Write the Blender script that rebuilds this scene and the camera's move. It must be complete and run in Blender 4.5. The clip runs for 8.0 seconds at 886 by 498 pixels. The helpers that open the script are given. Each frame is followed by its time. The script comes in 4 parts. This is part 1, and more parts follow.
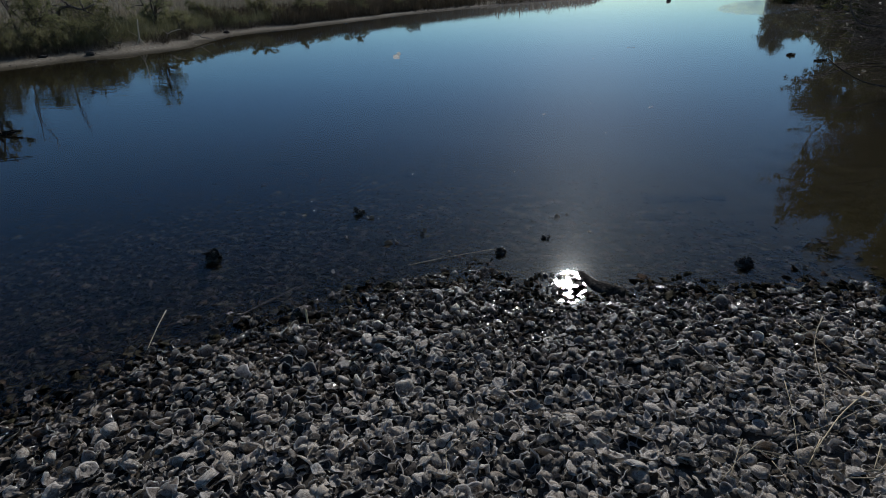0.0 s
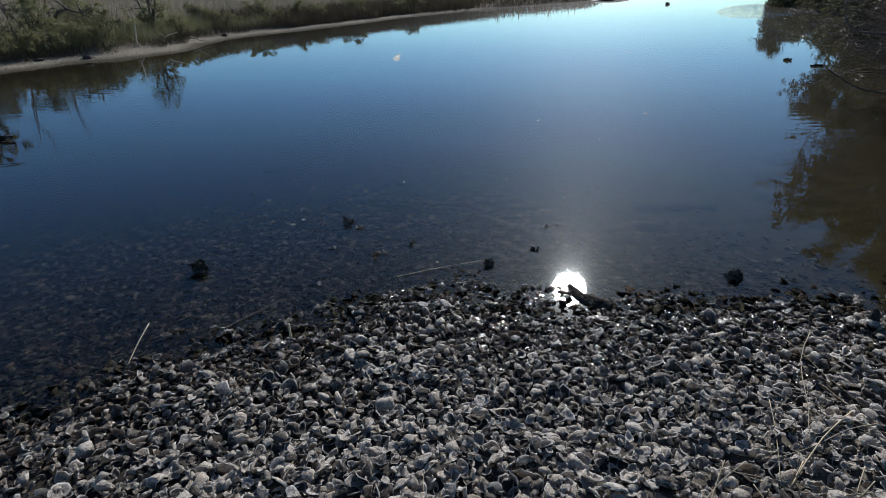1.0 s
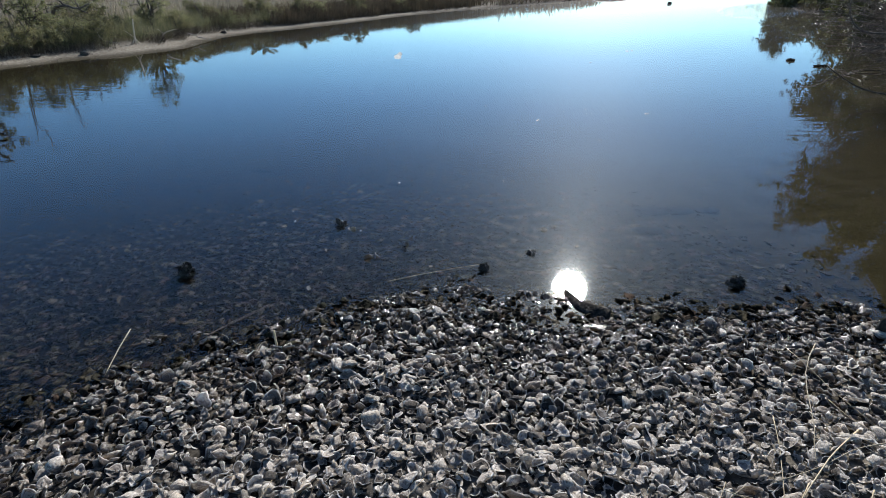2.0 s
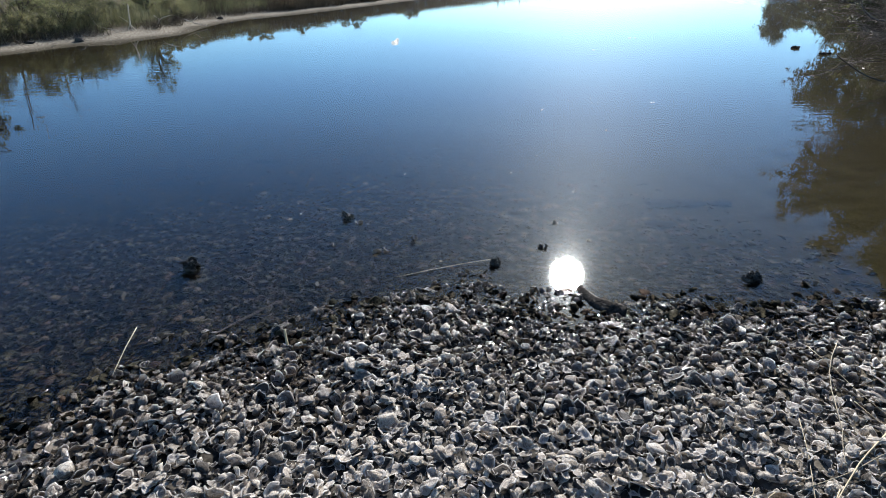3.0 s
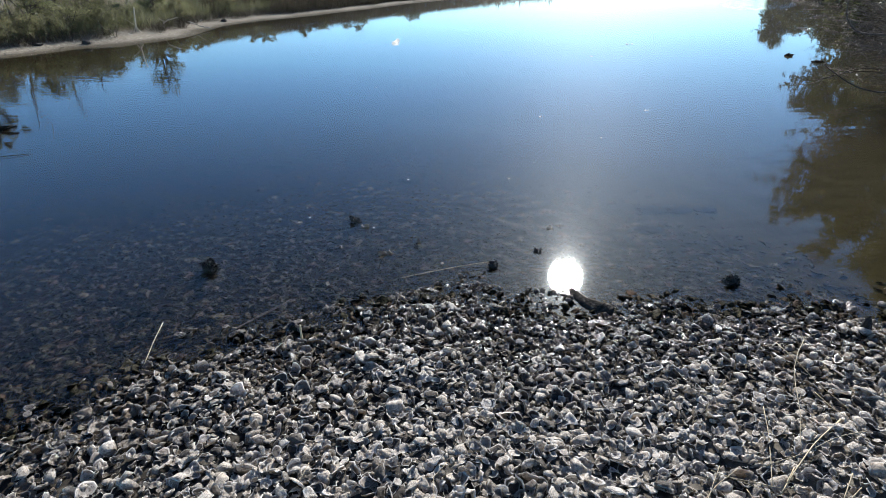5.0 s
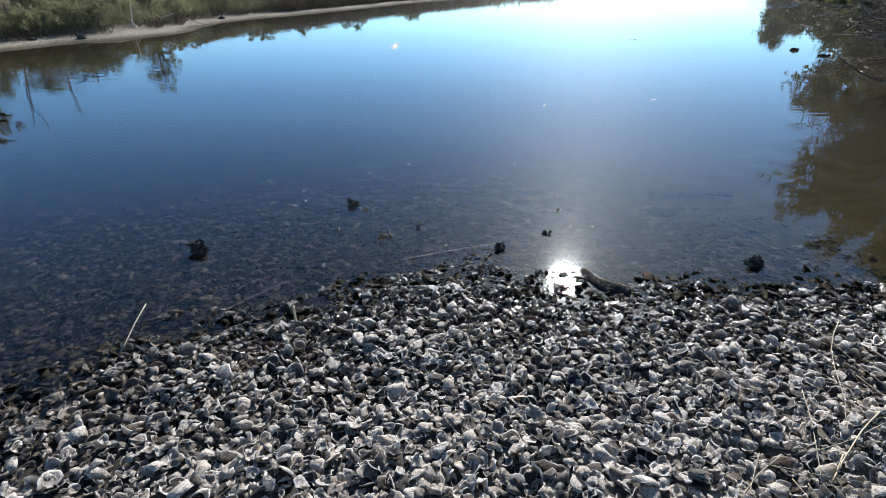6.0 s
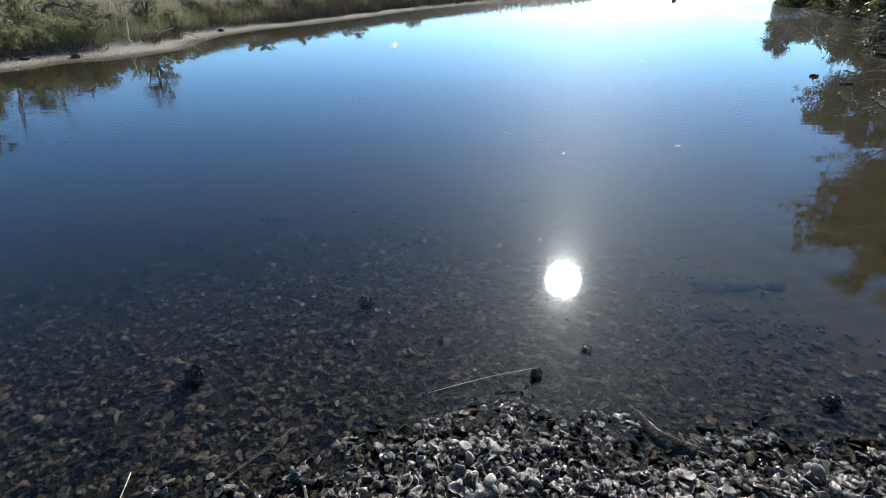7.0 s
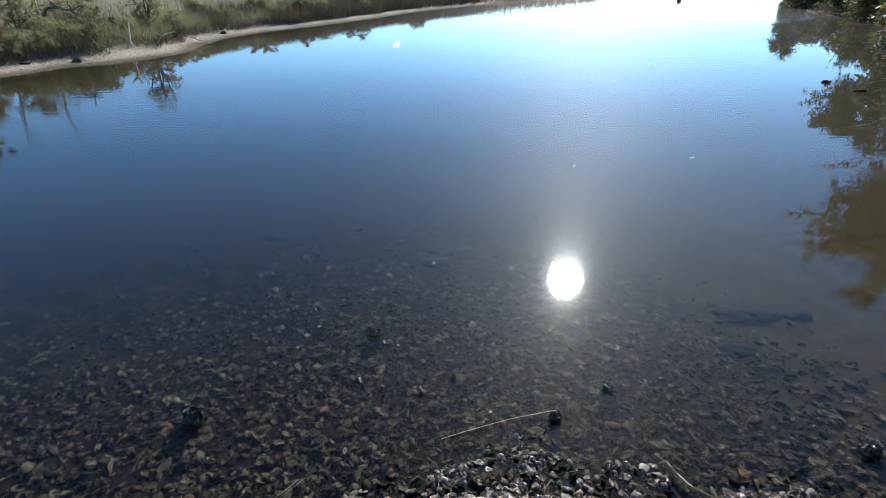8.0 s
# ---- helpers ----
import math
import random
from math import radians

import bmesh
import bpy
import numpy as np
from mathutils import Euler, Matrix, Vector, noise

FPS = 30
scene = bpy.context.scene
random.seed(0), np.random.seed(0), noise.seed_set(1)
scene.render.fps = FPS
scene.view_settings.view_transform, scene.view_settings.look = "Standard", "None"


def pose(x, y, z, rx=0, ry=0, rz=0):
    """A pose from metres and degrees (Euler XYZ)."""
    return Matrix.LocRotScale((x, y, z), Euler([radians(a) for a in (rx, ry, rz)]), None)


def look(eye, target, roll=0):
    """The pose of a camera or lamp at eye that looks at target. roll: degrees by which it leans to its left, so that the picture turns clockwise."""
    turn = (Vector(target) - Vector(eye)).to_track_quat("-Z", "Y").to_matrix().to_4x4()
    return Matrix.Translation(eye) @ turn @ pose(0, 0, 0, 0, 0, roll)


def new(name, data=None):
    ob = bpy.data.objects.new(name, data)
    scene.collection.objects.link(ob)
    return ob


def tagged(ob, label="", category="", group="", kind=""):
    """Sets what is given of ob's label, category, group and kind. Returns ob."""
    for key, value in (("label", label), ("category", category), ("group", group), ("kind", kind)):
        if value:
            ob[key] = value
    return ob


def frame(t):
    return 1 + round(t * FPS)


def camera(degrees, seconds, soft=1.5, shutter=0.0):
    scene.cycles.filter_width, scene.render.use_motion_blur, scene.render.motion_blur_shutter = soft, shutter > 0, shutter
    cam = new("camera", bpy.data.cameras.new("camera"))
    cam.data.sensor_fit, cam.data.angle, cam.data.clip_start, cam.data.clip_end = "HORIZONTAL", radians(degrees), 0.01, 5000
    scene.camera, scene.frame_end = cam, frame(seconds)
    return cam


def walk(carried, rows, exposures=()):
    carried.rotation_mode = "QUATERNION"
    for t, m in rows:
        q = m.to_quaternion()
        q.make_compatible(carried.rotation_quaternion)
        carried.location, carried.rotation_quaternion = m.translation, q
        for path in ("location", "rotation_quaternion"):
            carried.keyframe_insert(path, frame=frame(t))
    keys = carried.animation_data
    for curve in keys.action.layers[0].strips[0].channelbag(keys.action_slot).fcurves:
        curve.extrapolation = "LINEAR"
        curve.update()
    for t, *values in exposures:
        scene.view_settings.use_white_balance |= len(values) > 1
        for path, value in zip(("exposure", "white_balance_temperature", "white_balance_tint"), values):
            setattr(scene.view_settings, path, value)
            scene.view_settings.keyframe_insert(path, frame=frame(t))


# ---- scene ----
cam = camera(77.0, 8.0, soft=0.4)
PATH = [
    (0, (0.041, 0.053, 2.114), (0.022, 1.858, 1.251), -1.4),
    (0.5, (0.125, 0.075, 2.154), (0.107, 1.881, 1.294), -1.3),
    (1, (0.144, 0.118, 2.17), (0.126, 1.925, 1.313), -1.3),
    (1.5, (0.172, 0.186, 2.159), (0.157, 1.995, 1.306), -1.1),
    (1.7, (0.206, 0.213, 2.154), (0.186, 2.022, 1.3), -1.1),
    (2.8, (0.126, 0.36, 2.15), (0.114, 2.147, 1.253), -0.7),
    (3, (0.093, 0.364, 2.165), (0.082, 2.149, 1.264), -0.9),
    (3.5, (0.037, 0.294, 2.183), (0.027, 2.081, 1.284), -0.9),
    (4, (0.059, 0.186, 2.205), (0.052, 1.972, 1.306), -0.8),
    (4.5, (0.066, 0.112, 2.358), (0.06, 1.899, 1.459), -0.7),
    (4.7, (0.075, 0.079, 2.382), (0.068, 1.865, 1.482), -0.6),
    (5.8, (0.065, 0.087, 2.053), (0.058, 1.877, 1.162), -0.4),
    (6, (0.032, 0.251, 2.038), (0.028, 2.043, 1.149), -0.4),
    (6.2, (0.004, 0.468, 2.059), (-0.004, 2.258, 1.168), -0.5),
    (6.5, (-0.067, 0.812, 2.136), (-0.072, 2.602, 1.244), -0.5),
    (6.8, (-0.129, 1.057, 2.489), (-0.135, 2.847, 1.596), -0.5),
    (7, (-0.182, 1.158, 2.623), (-0.182, 2.948, 1.73), -0.2),
    (7.5, (-0.225, 1.318, 2.736), (-0.229, 3.106, 1.84), -0.3),
    (8, (-0.26, 1.472, 2.741), (-0.268, 3.261, 1.846), -0.2),
]
EXPOSURES = [(0.0, -0.68, 6080, 12), (0.5, -0.36, 6080, 12), (1.0, 0.0, 6080, 12), (1.5, 0.36, 6120, 12), (2.8, 0.92, 6200, 12), (3.5, 0.96, 6200, 12), (6.5, 1.02, 6150, 12), (7.2, 1.16, 6150, 12), (8.0, 1.28, 6200, 12)]
walk(cam, [(t, look(eye, target, roll)) for t, eye, target, roll in PATH], EXPOSURES)

# ---- light ----
SUN_ELEVATION, SUN_AZIMUTH = 29.0, 13.9      # degrees; the azimuth is counted from +y towards +x
world = bpy.data.worlds.new("world")
scene.world = world
world.use_nodes = True
wn = world.node_tree.nodes
sky = wn.new("ShaderNodeTexSky")
sky.sky_type, sky.sun_disc = "NISHITA", False
sky.sun_elevation, sky.sun_rotation = radians(SUN_ELEVATION), radians(SUN_AZIMUTH)
sky.air_density, sky.dust_density, sky.ozone_density, sky.altitude = 1.0, 0.9, 3.0, 2500
wn["Background"].inputs["Strength"].default_value = 0.0552
vivid = wn.new("ShaderNodeHueSaturation")
vivid.inputs["Saturation"].default_value = 0.93
vivid.inputs["Hue"].default_value = 0.503
deep = wn.new("ShaderNodeGamma")
deep.inputs["Gamma"].default_value = 1.35
world.node_tree.links.new(sky.outputs["Color"], deep.inputs["Color"])
world.node_tree.links.new(deep.outputs["Color"], vivid.inputs["Color"])
clear = wn.new("ShaderNodeMix")
clear.data_type, clear.blend_type = "RGBA", "MULTIPLY"
clear.inputs[0].default_value, clear.inputs[7].default_value = 1.0, (0.83, 1.03, 0.95, 1)
world.node_tree.links.new(vivid.outputs["Color"], clear.inputs[6])
world.node_tree.links.new(clear.outputs[2], wn["Background"].inputs["Color"])
lamp = bpy.data.lights.new("sun", "SUN")
lamp.energy, lamp.angle, lamp.color = 5.0, radians(3.3), (1.0, 0.955, 0.89)
sun = new("sun", lamp)
_e, _a = radians(SUN_ELEVATION), radians(SUN_AZIMUTH)
sun.matrix_world = look((40 * math.sin(_a), 40 * math.cos(_a), 40 * math.tan(_e)), (0, 0, 0))

# ---- materials ----


def material(name, rough=0.8, spec=0.3):
    m = bpy.data.materials.new(name)
    m.use_nodes = True
    b = m.node_tree.nodes["Principled BSDF"]
    b.inputs["Roughness"].default_value = rough
    b.inputs["Specular IOR Level"].default_value = spec
    return m, m.node_tree.nodes, m.node_tree.links, b


def node(nodes, kind, **values):
    n = nodes.new(kind)
    for key, v in values.items():
        n.inputs[key.replace("_", " ")].default_value = v
    return n


def ramp(nodes, links, source, stops):
    r = nodes.new("ShaderNodeValToRGB")
    while len(r.color_ramp.elements) < len(stops):
        r.color_ramp.elements.new(0.5)
    for e, (p, c) in zip(r.color_ramp.elements, stops):
        e.position, e.color = p, (*c, 1)
    links.new(source, r.inputs["Fac"])
    return r.outputs["Color"]


def mixed(nodes, links, fac, a, b, blend="MIX"):
    m = nodes.new("ShaderNodeMix")
    m.data_type, m.blend_type = "RGBA", blend
    for key, v in ((0, fac), (6, a), (7, b)):
        if isinstance(v, (float, int)):
            m.inputs[key].default_value = v
        elif isinstance(v, tuple):
            m.inputs[key].default_value = (*v, 1)
        else:
            links.new(v, m.inputs[key])
    return m.outputs[2]


def maths(nodes, links, op, a, b=None, c=None):
    m = nodes.new("ShaderNodeMath")
    m.operation = op
    for i, v in enumerate((a, b, c)):
        if v is None:
            continue
        if isinstance(v, (float, int)):
            m.inputs[i].default_value = v
        else:
            links.new(v, m.inputs[i])
    return m.outputs[0]


def world_noise(nodes, links, scale, detail=4.0, rough=0.6):
    g = nodes.new("ShaderNodeNewGeometry")
    n = node(nodes, "ShaderNodeTexNoise", Scale=scale, Detail=detail, Roughness=rough)
    links.new(g.outputs["Position"], n.inputs["Vector"])
    return n.outputs["Fac"]


def bumped(nodes, links, bsdf, height, distance, strength=1.0):
    b = node(nodes, "ShaderNodeBump", Strength=strength, Distance=distance)
    links.new(height, b.inputs["Height"])
    links.new(b.outputs["Normal"], bsdf.inputs["Normal"])


def piece_random(nodes, links):
    """A number from 0 to 1 for each loose piece of a mesh and each object."""
    g, o = nodes.new("ShaderNodeNewGeometry"), nodes.new("ShaderNodeObjectInfo")
    t = maths(nodes, links, "ADD", g.outputs["Random Per Island"], o.outputs["Random"])
    return maths(nodes, links, "FRACT", t)


def height_of(nodes, links):
    g, x = nodes.new("ShaderNodeNewGeometry"), nodes.new("ShaderNodeSeparateXYZ")
    links.new(g.outputs["Position"], x.inputs[0])
    return x.outputs["Z"]


def make_shell(name, silted):
    m, n, l, b = material(name, 0.7, 0.5)
    r = piece_random(n, l)
    base = ramp(n, l, r, [(0.0, (0.07, 0.058, 0.048)), (0.15, (0.16, 0.14, 0.115)), (0.26, (0.6, 0.555, 0.49)),
                          (0.6, (0.86, 0.81, 0.73)), (1.0, (0.92, 0.89, 0.83))])
    uv = n.new("ShaderNodeUVMap")
    uv.uv_map = "growth"
    rings = node(n, "ShaderNodeTexNoise", Scale=1.0, Detail=3.0)
    stretch = node(n, "ShaderNodeMapping", Scale=(13.0, 2.6, 1.0))
    l.new(uv.outputs[0], stretch.inputs["Vector"])
    shift = n.new("ShaderNodeVectorMath")
    comb = n.new("ShaderNodeCombineXYZ")
    l.new(maths(n, l, "MULTIPLY", r, 90.0), comb.inputs[2])
    l.new(stretch.outputs[0], shift.inputs[0])
    l.new(comb.outputs[0], shift.inputs[1])
    l.new(shift.outputs[0], rings.inputs["Vector"])
    lines = ramp(n, l, rings.outputs["Fac"], [(0.36, (0.44, 0.41, 0.38)), (0.5, (1, 1, 1))])
    col = mixed(n, l, 0.8, base, lines, "MULTIPLY")
    grit = world_noise(n, l, 55.0, 5.0, 0.7)
    spots = ramp(n, l, grit, [(0.38, (0.42, 0.39, 0.36)), (0.5, (1, 1, 1))])
    col = mixed(n, l, 0.75, col, spots, "MULTIPLY")
    # weathered outside, clean pale edge, smooth inside
    edge = n.new("ShaderNodeSeparateXYZ")
    l.new(uv.outputs[0], edge.inputs[0])
    zones = ramp(n, l, maths(n, l, "MULTIPLY", edge.outputs["X"], 0.5), [(0.1, (0.86, 0.84, 0.8)), (0.4, (0.9, 0.88, 0.84)), (0.49, (1.0, 1.0, 1.0)), (0.53, (1.0, 1.0, 1.0)), (0.6, (0.9, 0.89, 0.88)), (0.8, (0.74, 0.73, 0.72))])
    col = mixed(n, l, 1.0, col, zones, "MULTIPLY")
    warm = ramp(n, l, world_noise(n, l, 9.0, 3.0), [(0.4, (1, 1, 1)), (0.7, (1.0, 0.86, 0.7))])
    col = mixed(n, l, 0.5, col, warm, "MULTIPLY")
    rim = ramp(n, l, maths(n, l, "MULTIPLY", edge.outputs["X"], 0.5), [(0.43, (0, 0, 0)), (0.485, (1, 1, 1)), (0.525, (1, 1, 1)), (0.57, (0, 0, 0))])
    col = mixed(n, l, maths(n, l, "MULTIPLY", rim, 0.65), col, (0.9, 0.87, 0.81))
    # wet below the ripple line, dry above it
    h = maths(n, l, "ADD", height_of(n, l), maths(n, l, "MULTIPLY", world_noise(n, l, 2.5, 3.0), -0.05))
    wet = n.new("ShaderNodeMapRange")
    l.new(h, wet.inputs["Value"])
    for key, v in (("From Min", 0.056), ("From Max", 0.018), ("To Min", 0.0), ("To Max", 1.0)):
        wet.inputs[key].default_value = v
    wetness = wet.outputs[0]
    soaked = mixed(n, l, 1.0, col, (0.42, 0.38, 0.33), "MULTIPLY")
    if silted:
        # brown near the edge; dark green further down, for light lost in the water
        tint = ramp(n, l, maths(n, l, "FRACT", maths(n, l, "MULTIPLY", r, 7.3)), [(0.0, (0.011, 0.012, 0.009)), (0.4, (0.018, 0.018, 0.011)), (0.6, (0.042, 0.028, 0.021)), (0.8, (0.040, 0.040, 0.023)), (1.0, (0.066, 0.058, 0.044))])
        soaked = mixed(n, l, 0.94, soaked, tint)
        depth_dim = n.new("ShaderNodeMapRange")
        l.new(height_of(n, l), depth_dim.inputs["Value"])
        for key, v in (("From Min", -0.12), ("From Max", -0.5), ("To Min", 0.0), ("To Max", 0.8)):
            depth_dim.inputs[key].default_value = v
        soaked = mixed(n, l, depth_dim.outputs[0], soaked, (0.004, 0.006, 0.005))
    col = mixed(n, l, wetness, col, soaked)
    l.new(col, b.inputs["Base Color"])
    if silted:
        b.inputs["Roughness"].default_value, b.inputs["Specular IOR Level"].default_value = 0.9, 0.02
    else:
        l.new(maths(n, l, "MULTIPLY_ADD", wetness, -0.5, 0.7), b.inputs["Roughness"])
        l.new(wetness, b.inputs["Coat Weight"])
        b.inputs["Coat Roughness"].default_value = 0.13
    bumped(n, l, b, maths(n, l, "ADD", rings.outputs["Fac"], grit), 0.009, 1.0)
    l.new(b.inputs["Normal"].links[0].from_socket, b.inputs["Coat Normal"])
    if not silted:                                # thin shell lets a little sun through
        thin = n.new("ShaderNodeBsdfTranslucent")
        l.new(col, thin.inputs["Color"])
        mix = node(n, "ShaderNodeMixShader", Fac=0.36)
        l.new(b.outputs[0], mix.inputs[1])
        l.new(thin.outputs[0], mix.inputs[2])
        l.new(mix.outputs[0], n["Material Output"].inputs["Surface"])
    return m


SHELL = make_shell("oyster_shell", False)
SILTED_DIM = make_shell("silted_dim_shell", True)


def make_ground():
    m, n, l, b = material("mud_and_sand", 0.95, 0.03)
    big, fine = world_noise(n, l, 0.35, 4.0), world_noise(n, l, 14.0, 6.0, 0.7)
    sand = ramp(n, l, fine, [(0.32, (0.07, 0.06, 0.045)), (0.46, (0.2, 0.175, 0.135)), (0.58, (0.27, 0.245, 0.19)), (0.72, (0.52, 0.48, 0.4))])
    # near-black tone of the deep bed holds the light lost in the water
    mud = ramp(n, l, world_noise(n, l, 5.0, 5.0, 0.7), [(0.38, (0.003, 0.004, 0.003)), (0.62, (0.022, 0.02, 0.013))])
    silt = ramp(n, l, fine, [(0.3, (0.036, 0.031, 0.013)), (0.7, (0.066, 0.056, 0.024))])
    soil = ramp(n, l, fine, [(0.3, (0.05, 0.042, 0.028)), (0.7, (0.16, 0.135, 0.09))])
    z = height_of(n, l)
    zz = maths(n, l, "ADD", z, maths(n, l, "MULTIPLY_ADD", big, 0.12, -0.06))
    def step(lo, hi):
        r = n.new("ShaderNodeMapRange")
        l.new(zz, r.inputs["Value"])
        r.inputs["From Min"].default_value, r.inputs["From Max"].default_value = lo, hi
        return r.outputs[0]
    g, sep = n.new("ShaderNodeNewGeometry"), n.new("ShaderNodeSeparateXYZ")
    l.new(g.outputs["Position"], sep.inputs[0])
    # paler silt north and east stands for sunlit murk in the water
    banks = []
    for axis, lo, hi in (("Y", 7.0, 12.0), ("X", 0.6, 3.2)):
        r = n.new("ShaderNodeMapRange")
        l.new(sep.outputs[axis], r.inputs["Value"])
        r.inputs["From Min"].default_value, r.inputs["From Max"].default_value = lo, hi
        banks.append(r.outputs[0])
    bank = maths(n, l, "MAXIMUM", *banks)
    # bed painted darker with depth, as the water would absorb light
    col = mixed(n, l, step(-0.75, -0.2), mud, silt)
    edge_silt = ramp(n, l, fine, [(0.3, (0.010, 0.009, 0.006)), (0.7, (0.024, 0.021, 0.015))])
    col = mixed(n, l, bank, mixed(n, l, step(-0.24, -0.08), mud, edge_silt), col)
    grit = ramp(n, l, fine, [(0.34, (0.035, 0.032, 0.028)), (0.5, (0.085, 0.078, 0.068)), (0.7, (0.24, 0.22, 0.19))])
    col = mixed(n, l, step(-0.03, 0.05), col, mixed(n, l, bank, grit, sand))
    damp = mixed(n, l, step(0.085, 0.03), (1.0, 1.0, 1.0), (0.5, 0.49, 0.47))
    col = mixed(n, l, 1.0, col, damp, "MULTIPLY")
    col = mixed(n, l, step(0.26, 0.34), col, soil)
    # darker ground along the east shore
    east_side = n.new("ShaderNodeMapRange")
    l.new(sep.outputs["X"], east_side.inputs["Value"])
    east_side.inputs["From Min"].default_value, east_side.inputs["From Max"].default_value = 4.6, 6.0
    dark_earth = ramp(n, l, fine, [(0.35, (0.018, 0.015, 0.011)), (0.7, (0.075, 0.06, 0.042))])
    col = mixed(n, l, maths(n, l, "MULTIPLY", east_side.outputs[0], step(-0.06, 0.02)), col, dark_earth)
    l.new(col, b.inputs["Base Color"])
    bumped(n, l, b, fine, 0.02, 0.7)
    return m


GROUND = make_ground()


def make_water():
    m, n, l, b = material("pond_water", 0.0, 0.5)
    out = n["Material Output"]
    g = n.new("ShaderNodeNewGeometry")
    ripple = node(n, "ShaderNodeTexNoise", Scale=3.2, Detail=1.0, Roughness=0.4)
    longm = node(n, "ShaderNodeMapping", Scale=(0.7, 1.6, 1.0))
    l.new(g.outputs["Position"], longm.inputs["Vector"])
    l.new(longm.outputs[0], ripple.inputs["Vector"])
    patch = ramp(n, l, world_noise(n, l, 0.13, 2.0), [(0.45, (0.1, 0.1, 0.1)), (0.62, (1, 1, 1))])
    sep, calm = n.new("ShaderNodeSeparateXYZ"), n.new("ShaderNodeMapRange")
    l.new(g.outputs["Position"], sep.inputs[0])
    l.new(sep.outputs["Y"], calm.inputs["Value"])
    for key, v in (("From Min", 8.0), ("From Max", 18.0), ("To Min", 0.05), ("To Max", 0.05)):
        calm.inputs[key].default_value = v
    h = maths(n, l, "MULTIPLY", maths(n, l, "MULTIPLY", ripple.outputs["Fac"], patch), calm.outputs[0])
    # a long strip that the breeze ruffles, off the east shore
    strip = node(n, "ShaderNodeMapping", Location=(-24.2, -46.0, 0.0))
    turn = node(n, "ShaderNodeMapping", Rotation=(0.0, 0.0, radians(-60.0)))
    squeeze = node(n, "ShaderNodeMapping", Scale=(1 / 12.5, 1 / 3.0, 0.0))
    size = n.new("ShaderNodeVectorMath")
    size.operation = "LENGTH"
    for a, c in ((g.outputs["Position"], strip), (strip.outputs[0], turn), (turn.outputs[0], squeeze)):
        l.new(a, c.inputs["Vector"])
    l.new(squeeze.outputs[0], size.inputs[0])
    ruffled = n.new("ShaderNodeMapRange")
    l.new(size.outputs["Value"], ruffled.inputs["Value"])
    for key, v in (("From Min", 1.0), ("From Max", 0.85), ("To Min", 0.0), ("To Max", 1.0)):
        ruffled.inputs[key].default_value = v
    # a patch of low ripples off the west bank
    local = node(n, "ShaderNodeMapping", Location=(8.6, -13.8, 0.0))
    narrow = node(n, "ShaderNodeMapping", Scale=(1 / 3.4, 1 / 4.0, 0.0))
    far_off = n.new("ShaderNodeVectorMath")
    far_off.operation = "LENGTH"
    l.new(g.outputs["Position"], local.inputs["Vector"])
    l.new(local.outputs[0], narrow.inputs["Vector"])
    l.new(narrow.outputs[0], far_off.inputs[0])
    rippled = n.new("ShaderNodeMapRange")
    l.new(far_off.outputs["Value"], rippled.inputs["Value"])
    for key, v in (("From Min", 1.0), ("From Max", 0.5), ("To Min", 0.0), ("To Max", 0.7)):
        rippled.inputs[key].default_value = v
    h = maths(n, l, "MULTIPLY_ADD", ripple.outputs["Fac"], rippled.outputs[0], h)
    chop = node(n, "ShaderNodeTexNoise", Scale=9.0, Detail=2.0)
    l.new(g.outputs["Position"], chop.inputs["Vector"])
    h = maths(n, l, "MULTIPLY_ADD", maths(n, l, "MULTIPLY", chop.outputs["Fac"], 6.0), ruffled.outputs[0], h)
    # low wavelets that run in from the breeze, off the east brush and the west bank
    swell = node(n, "ShaderNodeTexNoise", Scale=1.0, Detail=1.0, Roughness=0.4)
    across = node(n, "ShaderNodeMapping", Scale=(1.1, 6.5, 1.0), Rotation=(0.0, 0.0, radians(-8.0)))
    l.new(g.outputs["Position"], across.inputs["Vector"])
    l.new(across.outputs[0], swell.inputs["Vector"])
    for (cx, cy), (sx, sy), most in (((7.2, 8.6), (4.0, 4.6), 0.42), ((-8.0, 12.0), (4.4, 4.6), 0.5), ((-4.2, 6.6), (3.8, 3.2), 0.12), ((11.0, 17.5), (4.2, 6.5), 0.2)):
        here = node(n, "ShaderNodeMapping", Location=(-cx, -cy, 0.0))
        fit_in = node(n, "ShaderNodeMapping", Scale=(1 / sx, 1 / sy, 0.0))
        away = n.new("ShaderNodeVectorMath")
        away.operation = "LENGTH"
        l.new(g.outputs["Position"], here.inputs["Vector"])
        l.new(here.outputs[0], fit_in.inputs["Vector"])
        l.new(fit_in.outputs[0], away.inputs[0])
        amount = n.new("ShaderNodeMapRange")
        l.new(away.outputs["Value"], amount.inputs["Value"])
        for key, v in (("From Min", 1.0), ("From Max", 0.4), ("To Min", 0.0), ("To Max", most)):
            amount.inputs[key].default_value = v
        h = maths(n, l, "MULTIPLY_ADD", swell.outputs["Fac"], amount.outputs[0], h)
    bump = node(n, "ShaderNodeBump", Strength=1.0, Distance=0.004)
    l.new(h, bump.inputs["Height"])
    bed_view = node(n, "ShaderNodeBsdfRefraction", Roughness=0.26, IOR=1.333, Color=(0.73, 0.735, 0.70, 1))
    mirror = node(n, "ShaderNodeBsdfGlossy", Roughness=0.0)
    gloss = node(n, "ShaderNodeFresnel", IOR=1.333)
    for part_of in (bed_view, mirror, gloss):
        l.new(bump.outputs["Normal"], part_of.inputs["Normal"])
    clean = n.new("ShaderNodeMixShader")
